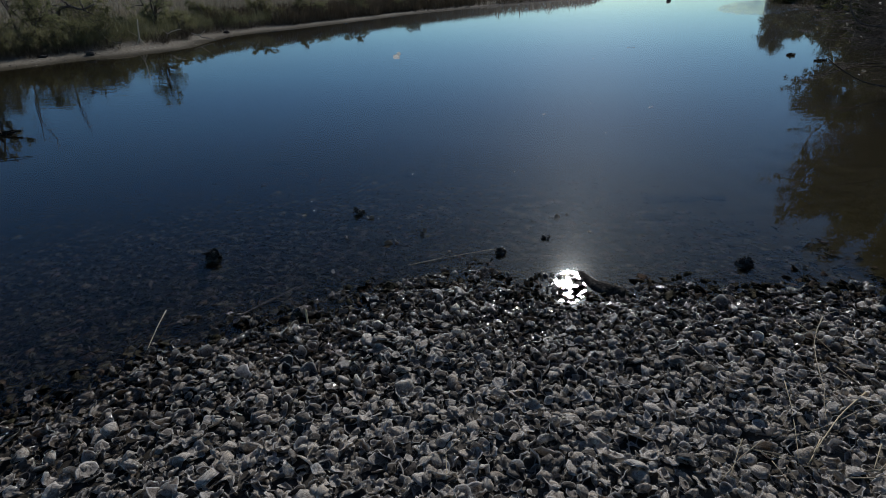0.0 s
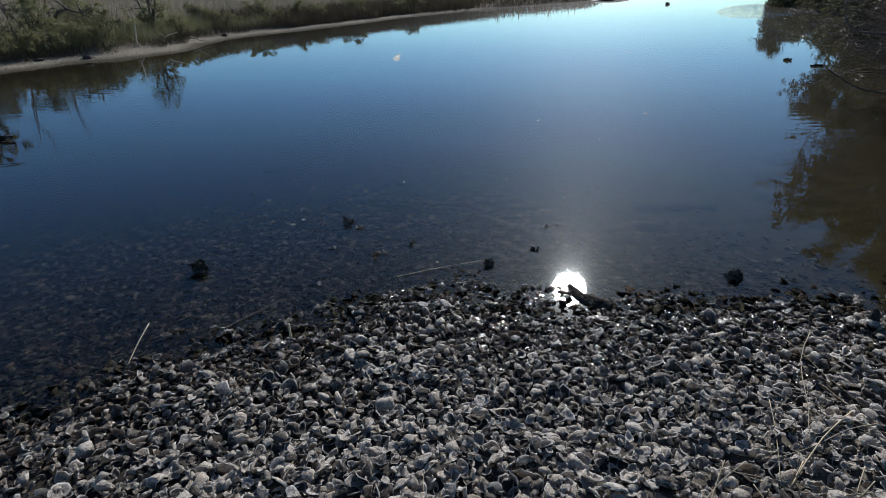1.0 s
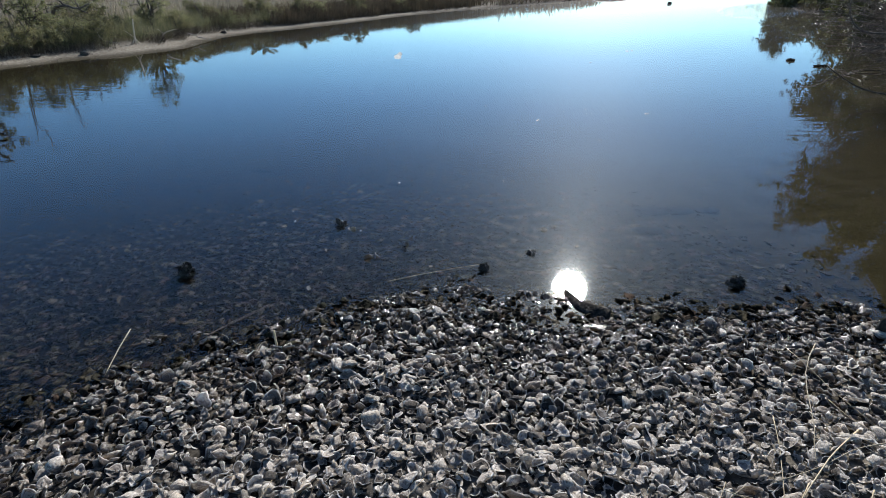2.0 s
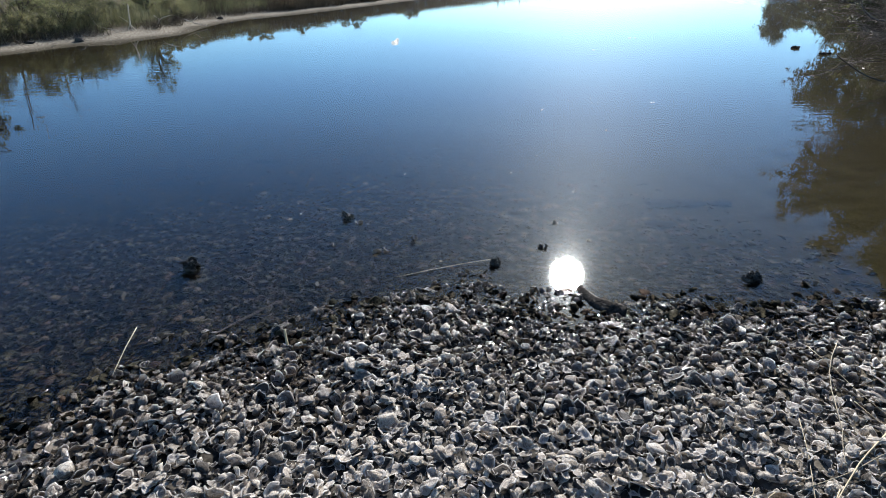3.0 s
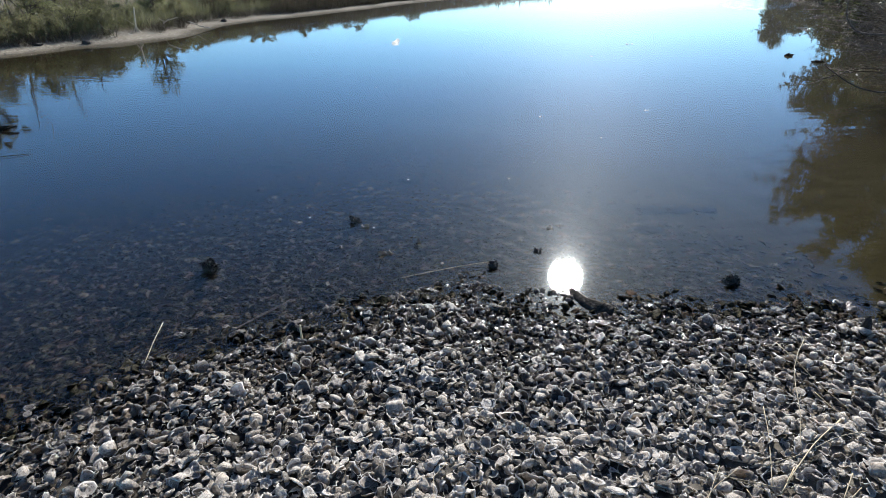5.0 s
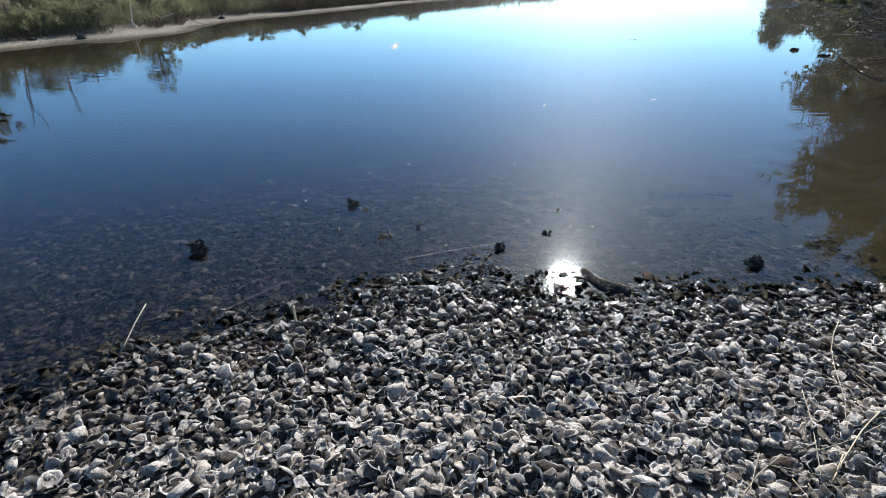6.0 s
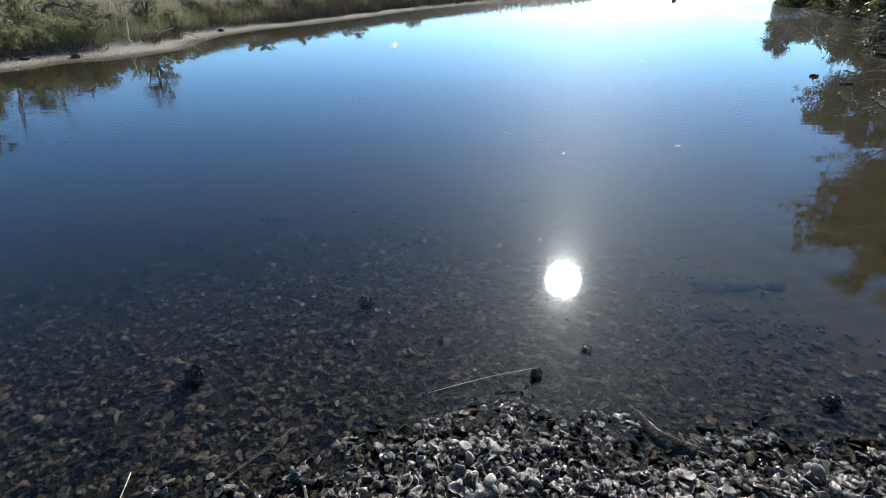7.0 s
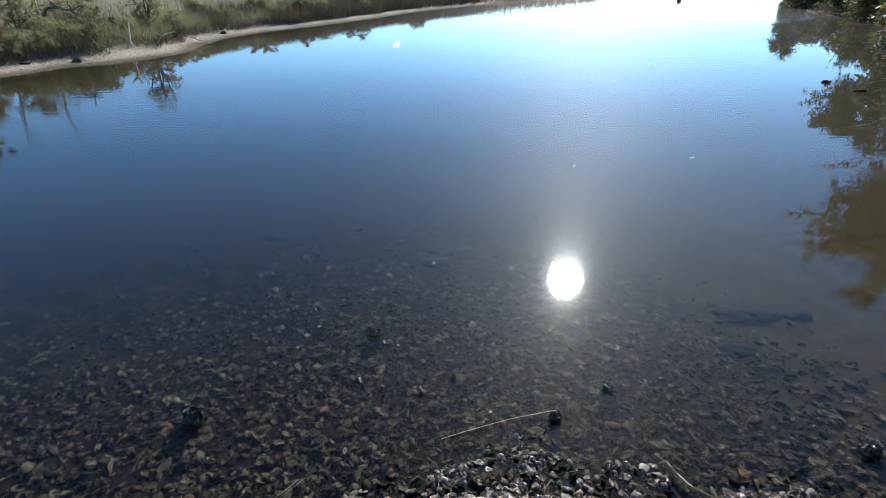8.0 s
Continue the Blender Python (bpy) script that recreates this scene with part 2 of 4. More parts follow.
    l.new(gloss.outputs[0], clean.inputs[0])
    l.new(bed_view.outputs[0], clean.inputs[1])
    l.new(mirror.outputs[0], clean.inputs[2])
    # rough lobes that widen the sun's glitter, imitating lens glare around its reflection
    last = clean.outputs[0]
    n.remove(b)
    for rough, share in ((0.035, 0.05), (0.13, 0.006), (0.27, 0.006), (0.5, 0.04)):
        lobe = node(n, "ShaderNodeBsdfPrincipled", Roughness=rough)
        lobe.inputs["Transmission Weight"].default_value, lobe.inputs["IOR"].default_value = 1.0, 1.333
        lobe.inputs["Base Color"].default_value = (0.72, 0.75, 0.74, 1)
        lobe.inputs["Specular Tint"].default_value = (0.82, 1.0, 0.97, 1)
        l.new(bump.outputs["Normal"], lobe.inputs["Normal"])
        mix = node(n, "ShaderNodeMixShader", Fac=share)
        l.new(last, mix.inputs[1])
        l.new(lobe.outputs[0], mix.inputs[2])
        last = mix.outputs[0]
    l.new(mix.outputs[0], out.inputs["Surface"])
    return m


WATER = make_water()


def plain(name, stops, scale, rough=0.85, bump=0.003, spec=0.25, translucent=0.0):
    m, n, l, b = material(name, rough, spec)
    f = world_noise(n, l, scale, 5.0, 0.65)
    col = ramp(n, l, f, stops)
    r = piece_random(n, l)
    tone = ramp(n, l, r, [(0.0, (0.55, 0.55, 0.55)), (1.0, (1.25, 1.2, 1.1))])
    col = mixed(n, l, 1.0, col, tone, "MULTIPLY")
    l.new(col, b.inputs["Base Color"])
    if bump:
        bumped(n, l, b, f, bump)
    if translucent:
        t = n.new("ShaderNodeBsdfTranslucent")
        l.new(col, t.inputs["Color"])
        mix = node(n, "ShaderNodeMixShader", Fac=translucent)
        l.new(b.outputs[0], mix.inputs[1])
        l.new(t.outputs[0], mix.inputs[2])
        l.new(mix.outputs[0], n["Material Output"].inputs["Surface"])
    return m


BARK = plain("grey_bark", [(0.3, (0.06, 0.05, 0.042)), (0.7, (0.2, 0.175, 0.15))], 12, 0.9, 0.01)
TWIG = plain("bare_twig", [(0.3, (0.1, 0.08, 0.068)), (0.7, (0.27, 0.225, 0.195))], 20, 0.85, 0.002)
STRAW = plain("dry_straw", [(0.3, (0.33, 0.27, 0.17)), (0.7, (0.55, 0.47, 0.32))], 25, 0.6, 0.001)
DEADWOOD = plain("weathered_wood", [(0.3, (0.3, 0.265, 0.22)), (0.7, (0.62, 0.57, 0.49))], 22, 0.8, 0.006)
LEAF_OLIVE = plain("olive_leaf", [(0.3, (0.13, 0.134, 0.066)), (0.7, (0.25, 0.245, 0.128))], 1.2, 0.55, 0, 0.3, 0.55)
LEAF_DARK = plain("dark_olive_leaf", [(0.3, (0.06, 0.066, 0.028)), (0.7, (0.14, 0.142, 0.062))], 1.2, 0.55, 0, 0.25, 0.35)
LEAF_GREEN = plain("green_leaf", [(0.3, (0.15, 0.166, 0.078)), (0.7, (0.28, 0.285, 0.15))], 1.2, 0.5, 0, 0.3, 0.6)
GRASS = plain("marsh_grass", [(0.3, (0.11, 0.115, 0.066)), (0.5, (0.2, 0.205, 0.108)), (0.7, (0.37, 0.355, 0.23))], 0.9, 0.7, 0, 0.2, 0.3)
REED = plain("pale_reed", [(0.3, (0.17, 0.15, 0.11)), (0.7, (0.36, 0.33, 0.26))], 0.7, 0.7, 0, 0.3, 0.35)
WETWOOD = plain("wet_driftwood", [(0.35, (0.012, 0.011, 0.009)), (0.55, (0.032, 0.028, 0.023)), (0.7, (0.19, 0.17, 0.14))], 38, 0.85, 0.012, 0.04)
DRIFTWOOD = plain("grey_driftwood", [(0.35, (0.01, 0.009, 0.008)), (0.55, (0.028, 0.025, 0.021)), (0.72, (0.1, 0.09, 0.075))], 30, 0.8, 0.014, 0.1)
LITTER = plain("shore_grit", [(0.35, (0.17, 0.15, 0.12)), (0.55, (0.3, 0.27, 0.22)), (0.7, (0.6, 0.56, 0.49))], 6, 0.9, 0, 0.15)
MUDLUMP = plain("weedy_mud", [(0.3, (0.002, 0.0024, 0.0016)), (0.7, (0.006, 0.006, 0.004))], 9, 0.9, 0.01, 0.1)
CLOUD = plain("cloud_white", [(0.3, (0.85, 0.85, 0.85)), (0.7, (0.9, 0.9, 0.9))], 0.1, 1.0, 0, 0.0, 0.7)
CLOUD.node_tree.nodes["Principled BSDF"].inputs["Emission Color"].default_value = (0.84, 0.94, 1.0, 1)      # emission stands in for sunlight coming through the far cloud
CLOUD.node_tree.nodes["Principled BSDF"].inputs["Emission Strength"].default_value = 1.35
DRYGRASS = plain("dry_brown_grass", [(0.3, (0.05, 0.04, 0.028)), (0.7, (0.15, 0.125, 0.085))], 0.8, 0.8, 0, 0.15, 0.2)
PEAT = plain("dark_peat_roots", [(0.3, (0.03, 0.024, 0.017)), (0.7, (0.13, 0.105, 0.075))], 5, 0.9, 0, 0.1)
WETBIT = plain("wet_fragment", [(0.3, (0.03, 0.027, 0.024)), (0.7, (0.12, 0.11, 0.095))], 60, 0.06, 0, 0.7)
CRUST = plain("dark_wet_crust", [(0.3, (0.012, 0.012, 0.011)), (0.7, (0.05, 0.047, 0.042))], 45, 0.25, 0.006, 0.5)

# ---- mesh helpers ----


def mesh_from(name, verts, faces, mat, smooth=True, uvs=None):
    """A mesh from numpy arrays; faces is an (n, 3) or (n, 4) array or a list of them."""
    groups = faces if isinstance(faces, list) else [faces]
    loops = np.concatenate([f.reshape(-1) for f in groups]).astype(np.int32)
    sizes = np.concatenate([np.full(len(f), f.shape[1]) for f in groups]).astype(np.int32)
    starts = np.concatenate([[0], np.cumsum(sizes)[:-1]]).astype(np.int32)
    me = bpy.data.meshes.new(name)
    me.vertices.add(len(verts))
    me.vertices.foreach_set("co", np.asarray(verts, np.float32).reshape(-1))
    me.loops.add(len(loops))
    me.loops.foreach_set("vertex_index", loops)
    me.polygons.add(len(sizes))
    me.polygons.foreach_set("loop_start", starts)
    me.polygons.foreach_set("use_smooth", np.full(len(sizes), smooth))
    if uvs is not None:
        layer = me.uv_layers.new(name="growth")
        layer.data.foreach_set("uv", np.asarray(uvs, np.float32)[loops].reshape(-1))
    me.update(calc_edges=True)
    me.validate()
    me.materials.append(mat)
    return me


def child(name, me, parent, m=None, label=""):
    ob = new(name, me)
    ob.parent = parent
    if m is not None:
        ob.matrix_basis = m
    return tagged(ob, label)


def anchor(name, at, label, category, group="", kind=""):
    ob = new(name)
    ob.empty_display_size = 0.1
    ob.location = at
    return tagged(ob, label, category, group, kind)


class Tubes:
    """Gathers tapered tubes into one mesh."""

    def __init__(self, sides=5):
        self.v, self.f, self.n, self.sides = [], [], 0, sides

    def add(self, points, radii, sides=0):
        p = np.asarray(points, float)
        k, s = len(p), sides or self.sides
        d = np.gradient(p, axis=0)
        d /= np.linalg.norm(d, axis=1)[:, None] + 1e-9
        up = np.where(np.abs(d[:, 2:3]) > 0.9, np.array([[1.0, 0, 0]]), np.array([[0, 0, 1.0]]))
        a = np.cross(d, up)
        a /= np.linalg.norm(a, axis=1)[:, None] + 1e-9
        b = np.cross(d, a)
        w = np.linspace(0, 2 * np.pi, s, endpoint=False)
        r = np.asarray(radii, float)[:, None, None]
        ring = p[:, None] + r * (np.cos(w)[None, :, None] * a[:, None] + np.sin(w)[None, :, None] * b[:, None])
        self.v.append(ring.reshape(-1, 3))
        i, j = np.meshgrid(np.arange(k - 1), np.arange(s), indexing="ij")
        j2 = (j + 1) % s
        q = np.stack([i * s + j, i * s + j2, (i + 1) * s + j2, (i + 1) * s + j], -1).reshape(-1, 4) + self.n
        self.f.append(q)
        caps = [[self.n, self.n + t + 1, self.n + t] for t in range(1, s - 1)]
        e = self.n + (k - 1) * s
        caps += [[e, e + t, e + t + 1] for t in range(1, s - 1)]
        self.f.append(np.array(caps))
        self.n += k * s

    def mesh(self, name, mat):
        quads = [f for f in self.f if f.shape[1] == 4]
        tris = [f for f in self.f if f.shape[1] == 3]
        return mesh_from(name, np.concatenate(self.v), [np.concatenate(quads), np.concatenate(tris)], mat)


# ---- ground and water ----
SOUTH = [(-40, -22), (-20, -11), (-9, -3.2), (-5.0, 0.2), (-3.2, 1.3), (-2.5, 1.85), (-2.28, 2.2), (-1.95, 2.68), (-1.4, 3.03), (-0.85, 3.18),
         (-0.55, 3.4), (-0.1, 3.68), (0.2, 3.68), (0.5, 3.45), (1.2, 3.41), (2.05, 3.45), (2.7, 3.47), (3.3, 3.36), (4.6, 4.3)]
EAST = [(6.6, 6.4), (8.4, 9.4), (10.4, 12.0), (12.3, 15.2), (13.9, 18.8), (16.2, 23.5), (19.5, 28.5), (23.0, 33.0), (24.8, 39.0), (25.4, 44.0),
        (29.5, 52.0), (34, 60), (42, 75), (60, 110), (90, 160)]
NORTH = [(70, 210), (30, 230), (0, 200), (22, 120), (24, 90)]
WEST = [(20.0, 78.0), (12.4, 68.1), (6.4, 59.8), (2.3, 54.1), (-2.0, 47.0), (-5.0, 39.6), (-7.3, 34.6), (-9.1, 31.8), (-10.3, 28.4), (-10.2, 25.5),
        (-10.0, 23.6), (-10.4, 22.1), (-11.1, 20.7), (-12.3, 20.0), (-13.0, 18.3), (-13.6, 17.3), (-17, 13), (-26, 6), (-48, -4)]
SHORE = np.array(SOUTH + EAST + NORTH + WEST, float)


def shore_distance(x, y, line=SHORE, closed=True):
    """Metres from the waterline: plus on land, minus in the water."""
    x, y = np.asarray(x, float), np.asarray(y, float)
    best, inside = np.full(x.shape, 1e9), np.zeros(x.shape, bool)
    ends = np.roll(line, -1, axis=0)
    for (ax, ay), (bx, by) in zip(line if closed else line[:-1], ends if closed else ends[:-1]):
        dx, dy = bx - ax, by - ay
        u = np.clip(((x - ax) * dx + (y - ay) * dy) / (dx * dx + dy * dy), 0, 1)
        best = np.minimum(best, np.hypot(x - ax - u * dx, y - ay - u * dy))
        if closed:
            cross = (ay > y) != (by > y)
            inside ^= cross & (x < (bx - ax) * (y - ay) / (by - ay + 1e-12) + ax)
    return np.where(inside, -best, best)


def waves(x, y, seed, size):
    """Smooth irregular undulation between -1 and 1."""
    r = np.random.RandomState(seed)
    t = np.zeros(np.shape(x))
    for k in range(9):
        a, f, p = r.rand() * 6.28, (0.6 + 1.2 * r.rand()) * 6.28 / size, r.rand() * 6.28
        t = t + np.sin((np.cos(a) * x + np.sin(a) * y) * f + p)
    return t / 5.0


def ground_height(x, y):
    x, y = np.asarray(x, float), np.asarray(y, float)
    d = shore_distance(x, y)
    south = np.clip((7.0 - y) / 3.0, 0, 1) * np.clip((7.0 - x) / 2.0, 0, 1)
    wet = -0.085 * np.minimum(-d, 1.2) - 0.04 * np.clip(-d - 1.2, 0, 1.3) - 0.11 * np.clip(-d - 2.5, 0, 6.0) - 0.02 * np.clip(-d - 8.5, 0, 20)
    beach = 0.055 * np.minimum(d, 3.0) + 0.02 * np.clip(d - 3.0, 0, 20)
    bank = 0.11 * np.minimum(d, 1.8) + 0.22 * np.clip(d - 1.8, 0, 1.0) + 0.006 * np.clip(d - 2.8, 0, 60)
    z = np.where(d < 0, wet, south * beach + (1 - south) * bank)
    smooth = np.clip((d + 4.5) / 2.0, 0, 1) * np.clip((9.0 - y) / 2.0, 0, 1)
    z = z + smooth * (0.016 * waves(x, y, 3, 0.8) + 0.009 * waves(x, y, 5, 0.28))
    return z + np.where(d > 4, 0.06 * waves(x, y, 7, 9.0), 0)


def ground_sheet():
    def axis(*spans):
        return np.unique(np.round(np.concatenate([np.arange(a, b, s) for a, b, s in spans]), 3))
    xs = axis((-1600, -200, 200), (-200, -40, 16), (-40, -22, 2), (-22, -4, 0.4), (-4, 5, 0.07), (5, 32, 0.6), (32, 60, 2), (60, 200, 10), (200, 1601, 200))
    ys = axis((-1600, -200, 200), (-200, -20, 15), (-20, -2, 1), (-2, 0.5, 0.25), (0.5, 8, 0.07), (8, 60, 0.5), (60, 120, 2.5), (120, 300, 12), (300, 1701, 200))
    gx, gy = np.meshgrid(xs, ys, indexing="ij")
    v = np.stack([gx, gy, ground_height(gx, gy)], -1).reshape(-1, 3)
    i, j = np.meshgrid(np.arange(len(xs) - 1), np.arange(len(ys) - 1), indexing="ij")
    k = len(ys)
    f = np.stack([i * k + j, (i + 1) * k + j, (i + 1) * k + j + 1, i * k + j + 1], -1).reshape(-1, 4)
    return tagged(new("ground", mesh_from("ground", v, f, GROUND)), "sandy mud shore and pond bed painted darker with depth", "ground", kind="structure")


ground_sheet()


def water_sheet():
    c = np.array([(-120, -30, 0), (140, -30, 0), (140, 260, 0), (-120, 260, 0)], float)
    ob = new("water", mesh_from("water", c, np.array([[0, 1, 2, 3]]), WATER, False))
    ob.visible_shadow = False      # lets the daylight down to the bed
    return tagged(ob, "calm clear tidal pond water reflecting blue sky", "water", kind="structure")


water_sheet()

# ---- oyster shells ----


def shell_shape(seed, segments=12, jag=0.065, outer=(0.55, 1.0), inner=(0.9, 0.5)):
    """One valve about 1 long: a cupped, flaky teardrop with a jagged frilled rim and real thickness."""
    r = np.random.RandomState(seed)
    a = np.linspace(0, 2 * np.pi, segments, endpoint=False)
    wide = 0.29 + 0.15 * r.rand()
    skew = 0.2 * r.randn()
    out = np.stack([0.5 * np.cos(a), wide * np.sin(a) * (1 + 0.28 * np.cos(a))], -1)
    out[:, 1] += skew * (out[:, 0] ** 2) * 2
    wobble = sum(r.randn() * 0.06 / k ** 0.4 * np.cos(k * a + r.rand() * 6.28) for k in range(2, 6))
    out *= (1 + wobble + jag * r.randn(segments))[:, None]
    cup = 0.07 + 0.2 * r.rand()
    frill = 0.034 * r.randn(segments) + sum(r.randn() * 0.045 * np.cos(k * a + r.rand() * 6.28) for k in range(2, 6))
    bend = 0.15 * r.randn()
    thick = 0.028 + 0.028 * r.rand()
    v, uv = [np.array([[-0.06, 0, -cup]])], [np.array([[0.0, 0.5]])]
    for k in outer:
        v.append(np.c_[out * k, (k ** 1.7 - 1) * cup + frill * k ** 3 + bend * (out[:, 0] * k) ** 2 + 0.024 * r.randn(segments)])
        uv.append(np.c_[np.full(segments, k), a / 6.283])
    for k in inner:
        v.append(np.c_[out * k, (k ** 1.7 - 1) * cup + frill * k ** 3 + bend * (out[:, 0] * k) ** 2 + thick * (1.5 - k * 0.6)])
        uv.append(np.c_[np.full(segments, 1.6 - 0.6 * k), a / 6.283])
    v.append(np.array([[-0.05, 0, -cup * 0.9 + thick * 1.5]]))
    uv.append(np.array([[1.6, 0.5]]))
    s, tris, rings = segments, [], len(outer) + len(inner)
    for j in range(s):
        n = (j + 1) % s
        tris.append((0, 1 + n, 1 + j))
        for q in range(rings - 1):
            b = 1 + q * s
            tris += [(b + j, b + n, b + s + n), (b + j, b + s + n, b + s + j)]
        last = 1 + (rings - 1) * s
        tris.append((last + j, last + n, last + s))
    return np.concatenate(v), np.array(tris), np.concatenate(uv)


SHAPES = [shell_shape(40 + k) for k in range(30)]
ROUGH_SHAPES = [shell_shape(120 + k, 6, 0.03, (1.0,), (0.8,)) for k in range(8)]
PLAIN_SHAPES = [shell_shape(90 + k, 6, 0.02, (0.55, 1.0), (0.85,)) for k in range(10)]


def turned(yaw, tilt, roll):
    """Rotation matrices, one for each row."""
    cy, sy, ct, st, cr, sr = np.cos(yaw), np.sin(yaw), np.cos(tilt), np.sin(tilt), np.cos(roll), np.sin(roll)
    o, i = np.zeros_like(yaw), np.ones_like(yaw)
    Z = np.stack([cy, -sy, o, sy, cy, o, o, o, i], -1).reshape(-1, 3, 3)
    X = np.stack([i, o, o, o, ct, -st, o, st, ct], -1).reshape(-1, 3, 3)
    Y = np.stack([cr, o, sr, o, i, o, -sr, o, cr], -1).reshape(-1, 3, 3)
    return Z @ X @ Y


def scatter(shapes, at, size, rot, seed):
    """Many shells as one vertex, triangle and growth-coordinate array."""
    r = np.random.RandomState(seed)
    pick = r.randint(len(shapes), size=len(at))
    V, T, U, n = [], [], [], 0
    for k, (v, t, u) in enumerate(shapes):
        w = np.where(pick == k)[0]
        if not len(w):
            continue
        p = np.einsum("nij,vj->nvi", rot[w], v) * size[w, None, None] + at[w, None]
        V.append(p.reshape(-1, 3))
        T.append((t[None] + (np.arange(len(w)) * len(v))[:, None, None] + n).reshape(-1, 3))
        U.append(np.tile(u, (len(w), 1)))
        n += len(w) * len(v)
    return np.concatenate(V), np.concatenate(T), np.concatenate(U)


def shell_places(x0, x1, y0, y1, step, seed, keep, flat=1.0):
    r = np.random.RandomState(seed)
    gx, gy = np.meshgrid(np.arange(x0, x1, step), np.arange(y0, y1, step), indexing="ij")
    x, y = gx.ravel() + r.uniform(-0.6, 0.6, gx.size) * step, gy.ravel() + r.uniform(-0.6, 0.6, gx.size) * step
    d = shore_distance(x, y)
    ok = keep(x, y, d, r.rand(x.size))
    x, y = x[ok], y[ok]
    z = ground_height(x, y) + r.uniform(0.0, 0.036, x.size)
    size = np.clip(r.lognormal(math.log(0.057), 0.36, x.size), 0.02, 0.125)
    tilt = r.randn(x.size) * 0.4 * flat + np.where(r.rand(x.size) < 0.2 * flat, 1.1, 0.0)
    flip = np.where(r.rand(x.size) < 0.4, np.pi, 0.0)
    rot = turned(r.rand(x.size) * 6.28, tilt + flip, r.randn(x.size) * 0.35)
    return np.stack([x, y, z], -1), size, rot


def shell_bed():
    at, size, rot = shell_places(-3.0, 3.9, 1.45, 4.1, 0.037, 11, lambda x, y, d, q: (d > -0.09 - 0.22 * q ** 4 - 0.2 * np.clip(waves(x, y, 15, 0.45), -0.3, 1)) & (np.abs(x - 0.2) < 0.75 + 0.78 * y))
    near = np.where((at[:, 1] < 2.35) & (at[:, 1] > 1.9) & (np.abs(at[:, 0]) < 1.5))[0][::5][:300]
    rest = np.setdiff1d(np.arange(len(at)), near)
    singles = [Matrix.Translation(at[i]) @ Matrix(rot[i].tolist()).to_4x4() @ Matrix.Scale(size[i], 4) for i in near]
    # flat wet ones that break the surface in loose patches off the edge
    r = np.random.RandomState(14)
    ex, ey = r.uniform(-2.2, 3.2, 9000), r.uniform(2.6, 4.2, 9000)
    ed = shore_distance(ex, ey)
    ok = (ed < 0.05) & (ed > -0.55) & (waves(ex, ey, 15, 0.45) + 1.2 * ed + 0.35 * np.exp(-((ex - 0.6) / 1.1) ** 2) > 0.2) & (r.rand(9000) < 0.7)
    ex, ey = ex[ok], ey[ok]
    lift = r.uniform(-0.008, 0.012, len(ex))
    for cx, cy, wide, count in ((-1.0, 3.46, 0.1, 26), (-1.9, 3.02, 0.06, 10), (-1.36, 3.37, 0.1, 18), (-0.5, 3.6, 0.1, 18), (-0.15, 3.86, 0.12, 18), (0.3, 3.92, 0.14, 24), (0.6, 3.78, 0.12, 16), (-1.65, 3.0, 0.1, 10), (-2.35, 2.55, 0.1, 10)):
        ex, ey = np.append(ex, cx + r.randn(count) * wide * 0.6), np.append(ey, cy + r.randn(count) * wide * 0.5)
        lift = np.append(lift, r.uniform(-0.005, 0.034, count))
    k = len(ex)
    e_at = np.stack([ex, ey, lift], -1)
    e_rot = turned(r.rand(k) * 6.28, r.randn(k) * 0.55 + np.where(r.rand(k) < 0.45, np.pi, 0.0), r.randn(k) * 0.4)
    at, size, rot = np.concatenate([at[rest], e_at]), np.concatenate([size[rest], r.uniform(0.035, 0.075, k)]), np.concatenate([rot[rest], e_rot])
    v, t, u = scatter(SHAPES, at, size, rot, 12)
    bed = tagged(new("shell_bed", mesh_from("shell_bed", v, t, SHELL, True, u)), "bed of bleached grey and white oyster shells on the shore", "shells", kind="stuff")
    meshes = [mesh_from("shell", *s[:2], SHELL, True, s[2]) for s in SHAPES]
    for n, m in enumerate(singles):
        child("shell", meshes[n % len(meshes)], bed, m)
    at, size, rot = shell_places(-6.0, 6.5, 2.0, 8.2, 0.037, 21, lambda x, y, d, q: (d < -0.1) & (d > -5.4) & (q < 1.3 + 0.22 * d) & (q < 2.0 - 0.36 * -d + 0.5 * waves(x, y, 23, 1.6)) & (q < 1.6 - 0.6 * (x - 1.0) - 0.35 * (y - 4.3)) & (np.abs(x) < 1.2 + 0.8 * y), 0.55)
    deep = np.clip(-shore_distance(at[:, 0], at[:, 1]), 0, 9)
    at[:, 2] -= 0.01 + 0.0032 * deep ** 1.5          # sunk further into the bed with depth, for the murk that hides them
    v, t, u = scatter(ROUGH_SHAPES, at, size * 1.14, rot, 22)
    tagged(new("sunken_shell_bed", mesh_from("sunken_shell_bed", v, t, SILTED_DIM, True, u)), "silt-covered oyster shells under shallow water, painted darker with depth", "shells", kind="stuff")
    at, size, rot = shell_places(-7.0, 6.5, -4.0, 4.0, 0.13, 31, lambda x, y, d, q: (d > -0.1) & (d < 4.5 + 1.5 * q) & ((np.abs(x - 0.2) > 0.7 + 0.78 * y) | (y < 1.2)))
    v, t, u = scatter(ROUGH_SHAPES, at, size * 1.6, rot, 32)
    tagged(new("outer_shell_bed", mesh_from("outer_shell_bed", v, t, SHELL, True, u)), "thin scatter of grey oyster shells up the shore", "shells", kind="stuff")


shell_bed()


